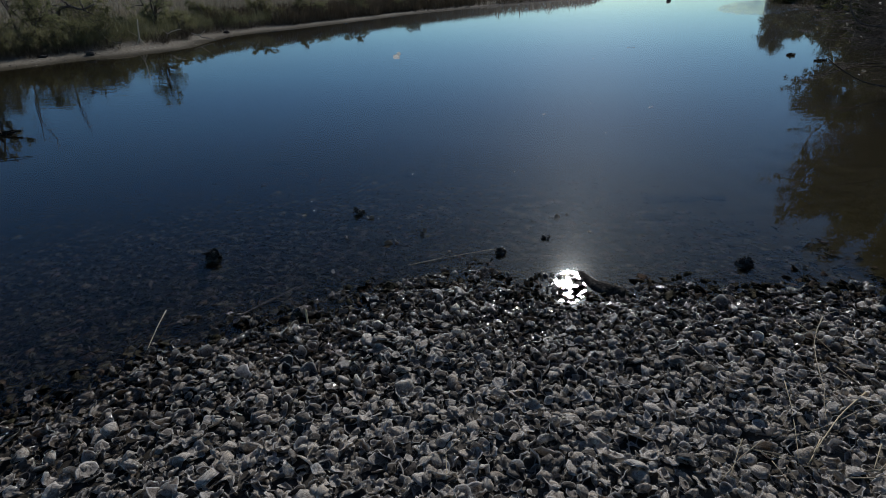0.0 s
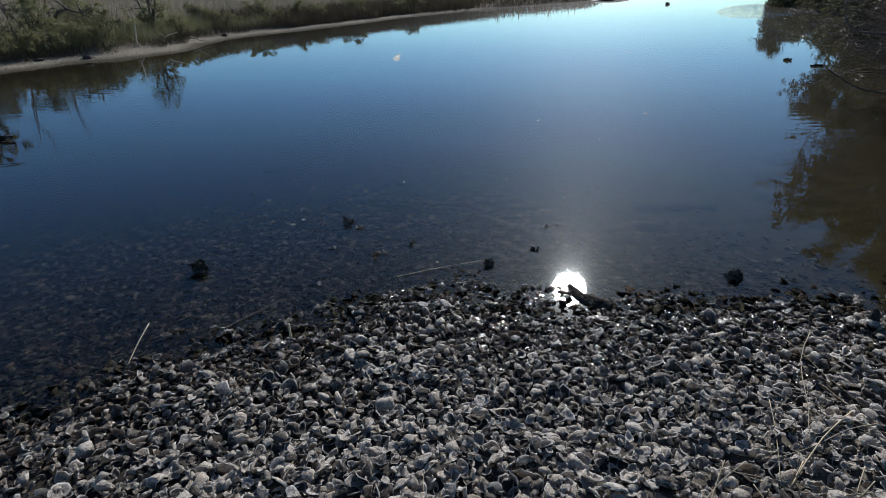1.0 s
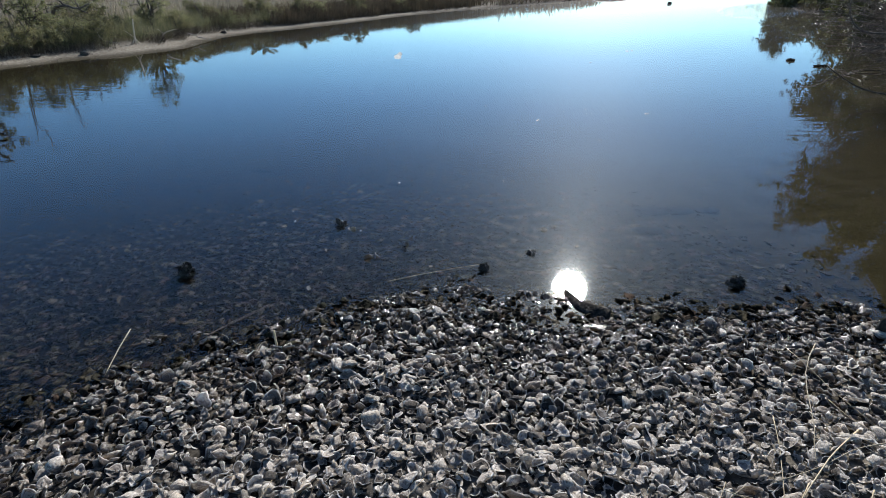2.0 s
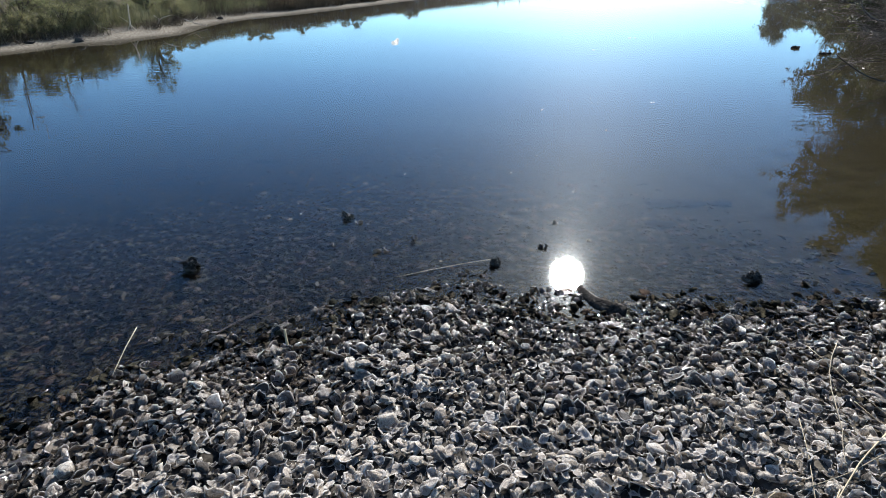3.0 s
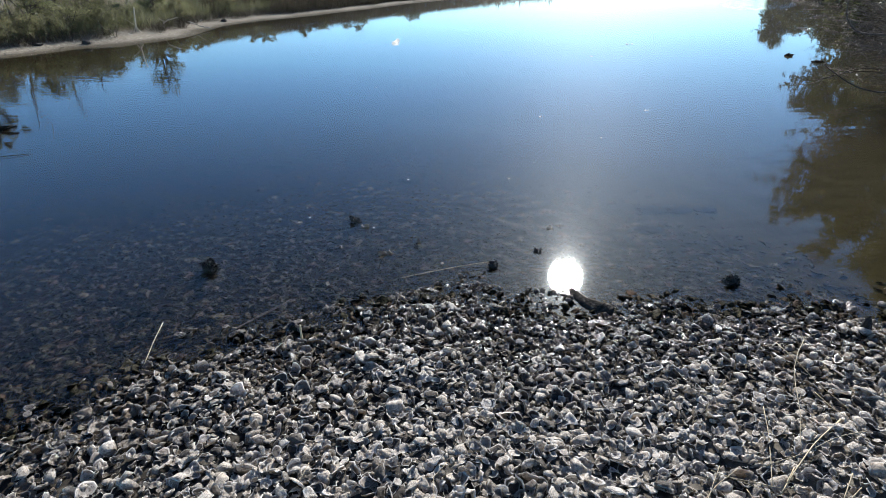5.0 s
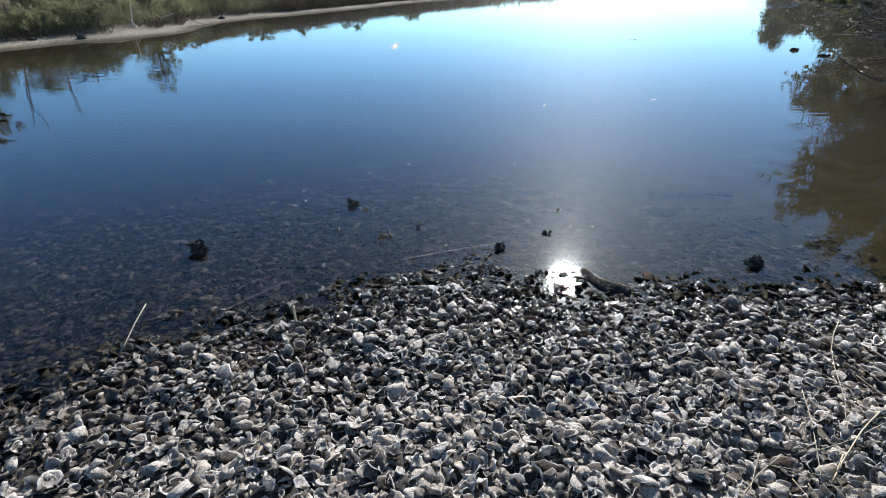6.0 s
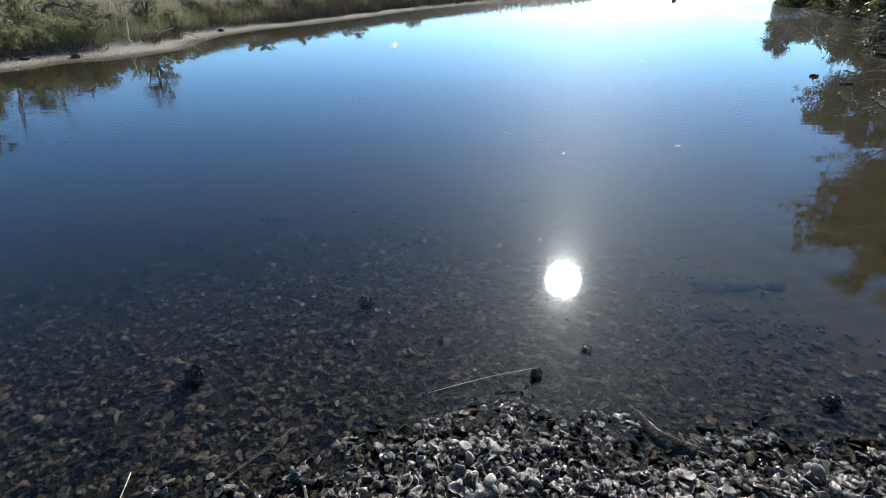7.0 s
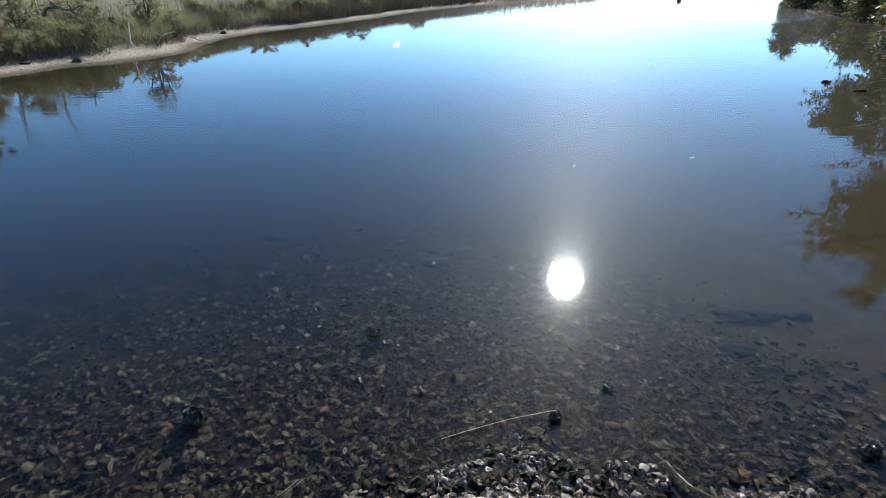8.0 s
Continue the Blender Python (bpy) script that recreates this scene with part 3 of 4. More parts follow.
def oyster_clump(at, width, height, seed, label):
    """A dark wet lump of oysters grown together, standing in the shallows."""
    r = np.random.RandomState(seed)
    z = float(ground_height(at[0], at[1]))
    body = anchor("oyster_clump", (at[0], at[1], z), label, "oyster clump", "oyster clumps in the shallows")
    bm = bmesh.new()
    bmesh.ops.create_icosphere(bm, subdivisions=3, radius=1.0)
    top = height - z
    for v in bm.verts:
        q = noise.noise(v.co * 2.3 + Vector((seed, 0, 0))) * 0.35 + noise.noise(v.co * 6 + Vector((0, seed, 0))) * 0.16
        v.co = Vector((v.co.x * width * 0.36, v.co.y * width * 0.29, (v.co.z * 0.5 + 0.4) * top * 0.78)) * (1 + q)
    me = bpy.data.meshes.new("core")
    bm.to_mesh(me)
    bm.free()
    me.materials.append(CRUST)
    child("core", me, body)
    meshes = [mesh_from("valve", *SHAPES[k][:2], CRUST, True, SHAPES[k][2]) for k in (1, 4, 7)]
    for k in range(26):
        a, up = r.rand() * 6.28, r.rand()
        p = Vector((math.cos(a) * width * 0.4 * (1 - up * 0.6), math.sin(a) * width * 0.3 * (1 - up * 0.6), top * (0.35 + 0.6 * up)))
        m = Matrix.Translation(p) @ pose(0, 0, 0, r.uniform(40, 130), r.uniform(-40, 40), math.degrees(a) + r.uniform(-60, 60)) @ Matrix.Scale(width * r.uniform(0.22, 0.4), 4)
        child("valve", meshes[k % 3], body, m)


for at, width, height, seed, label in [
    ((-2.0, 4.36), 0.2, 0.085, 1, "dark wet oyster clump standing in shallow water"),
    ((-0.86, 5.36), 0.17, 0.065, 2, "dark wet oyster clump with a pale shell at its foot"),
    ((0.495, 4.37), 0.11, 0.06, 3, "small dark oyster clump beside a floating reed"),
    ((0.935, 4.66), 0.15, 0.024, 4, "low dark oyster clump with glinting wet rims"),
    ((2.43, 4.06), 0.16, 0.075, 5, "rounded dark oyster clump near the shell bank"),
    ((-0.20, 4.79), 0.06, 0.03, 6, "tiny dark oyster clump barely above the water"),
]:
    oyster_clump(at, width, height, seed, label)

# ---- banks: grass and reeds ----


def blades(name, x, y, height, width, mat, seed, lean=0.35):
    """Curved tapering grass blades on the ground, one mesh."""
    r = np.random.RandomState(seed)
    n = len(x)
    a, b = r.rand(n) * 6.28, r.rand(n) * 6.28
    h = height * r.uniform(0.6, 1.25, n)
    w = width * r.uniform(0.6, 1.3, n)
    l = np.abs(r.randn(n)) * lean * h
    base = np.stack([x, y, ground_height(x, y) - 0.03], -1)
    side = np.stack([np.cos(a), np.sin(a), np.zeros(n)], -1) * w[:, None] / 2
    out = np.stack([np.cos(b) * l, np.sin(b) * l, np.zeros(n)], -1)
    mid = base + out * 0.3 + np.stack([0 * h, 0 * h, h * 0.6], -1)
    tip = base + out + np.stack([0 * h, 0 * h, h - l * 0.25], -1)
    v = np.stack([base - side, base + side, mid - side * 0.7, mid + side * 0.7, tip], 1).reshape(-1, 3)
    k = np.arange(n)[:, None] * 5
    return mesh_from(name, v, [k + np.array([[0, 1, 3, 2]]), k + np.array([[2, 3, 4]])], mat, False)


def inland(x0, x1, y0, y1, n, near, far, seed, power=1.0, side=None):
    """About n points in a box, from near to far metres inland, thinning out away from the water."""
    r = np.random.RandomState(seed)
    x, y = r.uniform(x0, x1, n), r.uniform(y0, y1, n)
    d = shore_distance(x, y)
    ok = (d > near + 0.25 * waves(x, y, seed, 3.0)) & (d < far) & (r.rand(n) < (1 - np.clip((d - near) / (far - near), 0, 1)) ** power)
    if side is not None:
        ok &= side(x, y)
    return x[ok], y[ok]


def west(x, y):
    return (x < 0.5 * (y - 46) + 4) & (np.hypot(x + 11.6, y - 22.8) > 0.85)


def west_near(x, y):
    return west(x, y) & (y < 33 + 2 * np.sin(x * 1.7))


def west_far(x, y):
    return west(x, y) & ~west_near(x, y)


def east(x, y):
    return x > 0.55 * y + 1.0


for name, box, n, near, far, power, side, height, width, mat, label in [
    ("marsh_grass", (-28, 6, 10, 58), 400000, 1.7, 7.5, 0.6, west_near, 0.8, 0.009, GRASS, "dense olive-green marsh grass along the sandy bank"),
    ("dry_bank_grass", (-14, 6, 30, 58), 80000, 1.2, 7.5, 0.6, west_far, 0.8, 0.024, DRYGRASS, "dark brown dry grass along the far sandy bank"),
    ("brush_floor", (5, 22, 4, 30), 80000, 0.05, 4.5, 0.5, east, 0.4, 0.011, PEAT, "dark dead stems and leaf litter under the brush"),
    ("root_tangle", (-20, -2, 14, 48), 190000, 1.1, 2.1, 0.4, west, 0.46, 0.009, PEAT, "dark tangle of roots and dead stems along the bank"),
    ("reed_field", (-45, 6, 8, 75), 70000, 4.5, 26, 0.5, west, 1.15, 0.045, REED, "field of pale grey-brown dry marsh reeds"),
    ("bank_grass", (5, 40, 5, 60), 70000, 0.15, 8.0, 0.7, east, 0.5, 0.025, DRYGRASS, "dry brown grass under the shoreline brush"),
    ("far_marsh", (-10, 40, 48, 125), 62000, 0.5, 25, 0.8, west, 0.95, 0.035, DRYGRASS, "distant band of dark marsh grass at the water's far end"),
    ("far_shore_marsh", (-30, 130, 60, 300), 32000, 0.6, 60, 0.8, None, 1.3, 0.14, REED, "far shore of low brown marsh"),
]:
    gx, gy = inland(*box, n, near, far, len(name) + 60, power, side)
    tagged(new(name, blades(name, gx, gy, height, width, mat, len(name) + 80, {"marsh_grass": 0.85, "root_tangle": 1.7}.get(name, 0.35))), label, "grass", kind="stuff")

# ---- shrubs and trees ----


def woody(name, at, height, spread, seed, label, category, leaf=None, stems=3, limbs=6, twigs=6, leaves=9, leaf_size=0.06, lean=(0, 0), bark=BARK, thick=0.02, group="", low=0.25):
    """A shrub or tree: tapered stems, limbs and twigs, and a crown of single leaves."""
    r = np.random.RandomState(seed)
    base = np.array([at[0], at[1], float(ground_height(at[0], at[1])) - 0.05])
    body = anchor(name, base.tolist(), label, category, group)
    ends = []
    for s in range(stems):
        wood = Tubes(5)
        a = r.rand() * 6.28
        out = np.array([math.cos(a), math.sin(a), 0]) * spread * r.uniform(0.15, 0.5) + np.array([*lean, 0]) * height
        top = height * r.uniform(0.7, 1.0)
        u = np.linspace(0, 1, 7)
        p = out[None] * (u ** 1.4)[:, None] + np.c_[r.randn(7) * 0.03 * height * u, r.randn(7) * 0.03 * height * u, u * top * 0.9]
        wood.add(p, thick * height * (1 - 0.8 * u) + 0.004)
        for b in range(limbs):
            f = low + (0.98 - low) * (b + r.rand()) / limbs
            i = f * 6
            st = p[int(i)] + (p[min(6, int(i) + 1)] - p[int(i)]) * (i % 1)
            a2 = r.rand() * 6.28
            ln = spread * r.uniform(0.35, 0.75) * (1.1 - 0.55 * f)
            d = np.array([math.cos(a2), math.sin(a2), r.uniform(0.05, 0.7)]) + np.array([*lean, 0]) * 0.8
            w = np.linspace(0, 1, 5)
            c = st[None] + d[None] * ln * w[:, None] + np.c_[r.randn(5, 2) * 0.05 * ln, r.randn(5) * 0.05 * ln - 0.12 * ln * w * w * 2] * w[:, None]
            wood.add(c, thick * height * 0.4 * (1 - f * 0.5) * (1 - 0.8 * w) + 0.003, 4)
            for t in range(twigs):
                g = r.uniform(0.25, 1.0) * 4
                s0 = c[int(min(g, 3.99))] + (c[min(4, int(g) + 1)] - c[int(min(g, 3.99))]) * (g % 1)
                d2 = r.randn(3) * 0.7 + d * 0.5
                d2 /= np.linalg.norm(d2)
                l2 = ln * r.uniform(0.25, 0.55)
                e = np.linspace(0, 1, 4)
                tw = s0[None] + d2[None] * l2 * e[:, None] + r.randn(4, 3) * 0.06 * l2 * e[:, None]
                wood.add(tw, 0.006 * (1 - 0.75 * e) + 0.0015, 3)
                ends.append(tw)
        child("stem", wood.mesh("stem", bark), body)
    if leaf is not None:
        e = np.array(ends)
        n = len(e) * leaves
        k = r.randint(len(e), size=n)
        j = r.randint(1, 4, size=n)
        c = e[k, j] + r.randn(n, 3) * leaf_size * 1.3
        n1 = r.randn(n, 3)
        n1 /= np.linalg.norm(n1, axis=1)[:, None]
        n2 = np.cross(n1, r.randn(n, 3))
        n2 /= np.linalg.norm(n2, axis=1)[:, None]
        sz = leaf_size * r.uniform(0.6, 1.4, n)[:, None]
        v = np.stack([c - n1 * sz, c + n2 * sz * 0.4, c + n1 * sz, c - n2 * sz * 0.4], 1).reshape(-1, 3)
        f = np.arange(n)[:, None] * 4 + np.array([[0, 1, 2, 3]])
        child("crown", mesh_from("crown", v, f, leaf, False), body)
    return body


# shrubs on the west bank: a few tall ones, and low ones along the edge
TALL = [(-15.7, 19.5, 3.9, 1.2), (-12.9, 27.0, 2.7, 1.3), (-14.6, 25.0, 1.6, 1.5), (-15.3, 22.4, 2.1, 1.6), (-16.2, 20.4, 1.7, 1.6), (-17.0, 18.6, 2.5, 1.8), (-18.2, 23.0, 2.0, 1.8),
        (-12.8, 32.5, 1.3, 1.3), (-9.3, 38.6, 1.2, 1.3), (-11.0, 36.2, 1.3, 1.2), (-6.6, 44.6, 1.4, 1.5), (-2.6, 51.5, 1.3, 1.6), (-16.8, 27.0, 1.9, 1.7)]
for k, (x, y, h, s) in enumerate(TALL):
    lf = LEAF_GREEN if k in (1, 3, 5, 12) else LEAF_OLIVE
    woody("shrub", (x, y), h, s, 200 + k, "tall leafy %s shrub on the marsh bank" % ("bright green" if lf is LEAF_GREEN else "dark olive"), "shrub", lf, 4, 8, 8, 50, 0.023, group="shrubs on the far bank", low=0.12)
for k, (x, y, h, ln) in enumerate([(-16.1, 22.6, 4.2, (0.02, 0.0)), (-15.0, 23.2, 3.6, (0.08, 0.0)), (-17.4, 21.6, 3.8, (-0.05, 0.0))]):
    woody("dead_tree", (x, y), h, 0.9, 230 + k, "slender bare grey dead tree above the marsh shrubs", "dead tree", None, 2, 6, 4, 0, 0.05, ln, TWIG, 0.008, "dead trees on the far bank", 0.35)
LOW = [(-15.0, 18.4), (-15.6, 19.6), (-14.3, 20.4), (-14.9, 21.5), (-13.6, 22.0), (-13.1, 23.6), (-13.8, 24.2), (-12.3, 25.8), (-12.6, 29.4), (-12.0, 30.8), (-11.6, 32.6), (-10.6, 33.8),
       (-15.9, 17.9), (-15.3, 18.9), (-14.8, 19.7), (-15.2, 20.6), (-14.0, 21.2), (-13.9, 22.9), (-12.9, 22.8), (-12.6, 24.7), (-13.3, 25.2), (-12.2, 27.0), (-12.4, 28.2), (-12.9, 30.2),
       (-16.6, 19.0), (-14.9, 23.0), (-9.9, 35.6), (-8.6, 37.0), (-7.9, 39.4), (-6.9, 41.2), (-5.9, 43.4), (-4.6, 46.0), (-3.6, 48.6), (-13.9, 26.4), (-15.9, 23.6), (-16.9, 21.6)]
for k, (x, y) in enumerate(LOW[::2]):
    woody("low_shrub", (x, y), 0.75 + 0.4 * ((k * 7) % 5) / 4, 1.1, 250 + k, "low dense olive shrub at the edge of the sand", "shrub", (LEAF_OLIVE, LEAF_GREEN)[k % 2 == 0], 5, 5, 6, 34, 0.023, group="low shrubs on the far bank", low=0.1)

# bare brush on the east bank, tangled and leaning over the water
for k, (x, y, h, s, ln) in enumerate([(8.8, 8.6, 2.0, 1.7, (-0.25, 0.0)), (9.7, 10.4, 2.1, 1.7, (-0.22, 0.05)), (10.8, 12.2, 2.0, 1.7, (-0.22, 0.1)), (9.4, 8.0, 2.3, 1.9, (-0.2, 0.0)), (12.5, 14.4, 1.7, 1.6, (-0.15, 0.0)),
                                      (9.9, 9.8, 2.5, 2.2, (-0.2, 0.0)), (10.9, 11.8, 2.4, 2.2, (-0.2, 0.0))]):
    woody("brush", (x, y), h, s, 300 + k, "tangled leafless brown brush overhanging the water", "brush", None, 6, 9, 8, 0, 0.05, ln, TWIG, 0.011, "bare brush on the bank", 0.08)

# single boughs of the brush that reach out low over the water, each rooted in the bank


def bough(at, stems, seed, label):
    z = float(ground_height(*at))
    body = anchor("brush", (at[0], at[1], z), label, "brush", "bare brush on the bank")
    r = np.random.RandomState(seed)
    for pts, rad in stems:
        q = np.array([(at[0], at[1], z - 0.05)] + pts, float) - np.array([at[0], at[1], z])
        u, c = np.linspace(0, 1, 16), np.linspace(0, 1, len(q))
        w = np.stack([np.interp(u, c, q[:, i]) for i in range(3)], -1)
        for k in range(2):
            w[1:-1] = (w[:-2] + 2 * w[1:-1] + w[2:]) / 4
        t = Tubes(6)
        t.add(w, rad * (1 - 0.75 * u) + 0.003)
        for k in range(12):
            i = r.randint(6, 14)
            d = r.randn(3) * (1, 1, 0.7)
            d *= r.uniform(0.12, 0.4) / np.linalg.norm(d)
            e = np.linspace(0, 1, 4)[:, None]
            t.add(w[i] + d * e + r.randn(4, 3) * 0.02 * e, 0.005 * (1 - 0.7 * e[:, 0]), 3)
        child("stem", t.mesh("stem", TWIG), body)


def bramble(at, count, seed, label, reach=7.95, slant=0.4, span=(9.6, 12.2), top=2.1):
    """A thicket of fine arching canes that hangs from the bank out over the water."""
    z = float(ground_height(*at))
    body = anchor("brush", (at[0], at[1], z), label, "brush", "bare brush on the bank")
    r = np.random.RandomState(seed)
    for s in range(5):
        t = Tubes(4)
        for k in range(count):
            zt = 0.35 + (top - 0.35) * r.rand() ** 0.8
            end = np.array([reach - slant * zt + 1.6 * r.rand() - at[0], r.uniform(*span) - at[1] + 0.25 * s - 0.5, zt - z])
            u = np.linspace(0, 1, 8)[:, None]
            lift = np.array([0.25, 0.0, r.uniform(0.2, 0.9)])
            base = np.array([r.uniform(-0.3, 0.6), r.uniform(-0.8, 0.8), -0.05])
            p = base * (1 - u) + end * u + lift * 4 * u * (1 - u) * 0.5 + np.cumsum(r.randn(8, 3) * 0.05, 0) * u
            t.add(p, 0.0065 * r.uniform(0.6, 1.4) * (1 - 0.75 * u[:, 0]) + 0.0015)
            for q in range(12):
                i = r.randint(2, 8)
                d = r.randn(3) * (1, 1, 0.8) + (end / np.linalg.norm(end)) * 0.5
                d *= r.uniform(0.12, 0.38) / np.linalg.norm(d)
                e = np.linspace(0, 1, 4)[:, None]
                t.add(p[i] + d * e + r.randn(4, 3) * 0.018 * e, 0.0042 * (1 - 0.65 * e[:, 0]), 3)
        child("stem", t.mesh("stem", TWIG), body)


bramble((10.2, 11.2), 60, 61, "dense tangle of fine leafless brown brush over water")
bramble((12.9, 16.4), 20, 62, "tangle of thin bare brown brush at the waterline", 11.9, 0.1, (14.6, 17.4), 1.3)
bramble((16.1, 21.9), 24, 63, "tangle of thin bare brown brush at the waterline", 14.9, 0.1, (20.2, 23.2), 1.5)
bough((10.3, 11.3), [([(8.9, 11.0, 0.25), (8.6, 11.0, 0.1), (8.2, 11.0, 0.17), (7.85, 11.0, 0.28), (7.5, 11.0, 0.49), (6.9, 10.6, 0.75), (6.6, 10.0, 0.82)], 0.02)], 51, "low dark bough arching out over the water")
bough((11.1, 12.4), [([(8.6, 11.8, 0.45), (7.82, 11.6, 0.36), (7.5, 11.6, 0.2), (7.12, 11.6, 0.17)], 0.009), ([(8.7, 11.8, 0.5), (8.0, 11.6, 0.42), (7.6, 11.5, 0.3), (7.3, 11.5, 0.29)], 0.008)], 52, "thin bare twigs hanging just above the water")
bough((9.1, 9.2), [([(8.2, 9.6, 1.2), (7.14, 9.6, 1.34), (6.82, 9.6, 1.33), (6.62, 9.6, 1.4), (6.41, 9.6, 1.61), (6.41, 9.6, 1.86)], 0.022), ([(8.1, 9.6, 0.9), (6.98, 9.6, 1.15), (6.7, 9.6, 1.19), (6.5, 9.6, 1.28)], 0.011)], 53, "curved bare bough leaning over the water")

# trees along the east shore
for k, (x, y, h, s, ln, low) in enumerate([(11.9, 11.4, 6.6, 3.0, (-0.06, 0.0), 0.42), (13.2, 14.6, 5.2, 3.2, (-0.32, 0.0), 0.4), (14.4, 17.0, 3.4, 2.6, (-0.05, 0.0), 0.2), (20.0, 27.4, 5.2, 3.2, (-0.24, 0.0), 0.4), (21.2, 25.4, 4.2, 2.6, (0, 0), 0.2),
                                           (16.8, 21.0, 2.4, 2.4, (0, 0), 0.1), (26.0, 37.5, 2.6, 2.6, (0, 0), 0.1), (27.0, 42.0, 2.4, 2.6, (0, 0), 0.1), (31.6, 55.6, 4.8, 2.8, (0, 0), 0.04), (33.0, 57.0, 4.8, 1.6, (0, 0), 0.5), (30.2, 54.4, 1.8, 2.2, (0, 0), 0.03), (31.8, 56.0, 2.0, 2.2, (0, 0), 0.03),
                                           (12.1, 8.6, 6.8, 3.2, (-0.05, 0.0), 0.42), (12.6, 10.4, 4.6, 2.6, (-0.1, 0.0), 0.5), (24.6, 33.5, 2.4, 2.4, (0, 0), 0.1), (16.2, 22.2, 1.6, 1.8, (0, 0), 0.03), (19.0, 23.6, 2.2, 2.4, (0, 0), 0.1), (28.6, 49.5, 2.2, 2.4, (0, 0), 0.1)]):
    woody("tree", (x, y), h, s, 400 + k, ("spreading olive-green tree leaning over the water" if h > 4 else "small bushy olive-green tree behind the bank grass"), "tree", LEAF_DARK, 4, 12, 11, (60 if k in (0, 1, 2, 3, 12, 13) else 18), (0.036 if k == 2 else 0.055 if k in (0, 1, 3, 12, 13) else 0.12), ln, group="trees along the shore", low=low)

# ---- small things ----


def rod(name, points, radius, mat, label, category, group="", tip=0.6):
    t = Tubes(6)
    p = np.array(points, float)
    u = np.linspace(0, 1, 9)
    ctrl = np.linspace(0, 1, len(p))
    q = np.stack([np.interp(u, ctrl, p[:, i]) for i in range(3)], -1)
    t.add(q, radius * (1 - (1 - tip) * u) * (1 + 0.12 * np.sin(u * 17.0)))
    return tagged(new(name, t.mesh(name, mat)), label, category, group)


def ground_at(x, y):
    return float(ground_height(x, y))


def dead_sapling(x, y):
    """A bleached stump-thin trunk on splayed roots, with a broken side branch."""
    z = ground_at(x, y)
    body = anchor("dead_sapling", (x, y, z), "bleached dead sapling standing on splayed roots in sand", "dead tree")
    def stick(name, pts, r0, r1, label=""):
        t = Tubes(7)
        q, u = np.array(pts, float), np.linspace(0, 1, 10)
        c = np.linspace(0, 1, len(q))
        w = np.stack([np.interp(u, c, q[:, i]) for i in range(3)], -1)
        w[1:-1] = (w[:-2] + 2 * w[1:-1] + w[2:]) / 4
        t.add(w, (r0 + (r1 - r0) * u) * (1 + 0.15 * np.sin(u * 19)))
        child(name, t.mesh(name, DEADWOOD), body)
    stick("trunk", [(0, 0, 0.12), (0.03, 0, 0.4), (0.06, 0, 0.7), (0.1, 0, 0.9)], 0.029, 0.022)
    for dx, dy in ((-0.13, -0.06), (0.1, -0.1), (0.16, 0.08), (-0.06, 0.14)):
        stick("root", [(0, 0, 0.2), (dx * 0.4, dy * 0.4, 0.12), (dx, dy, -0.05)], 0.026, 0.012)
    stick("broken_branch", [(0.0, 0, 0.24), (-0.14, 0, 0.36), (-0.36, 0.02, 0.5)], 0.01, 0.005)


dead_sapling(-11.9, 23.3)


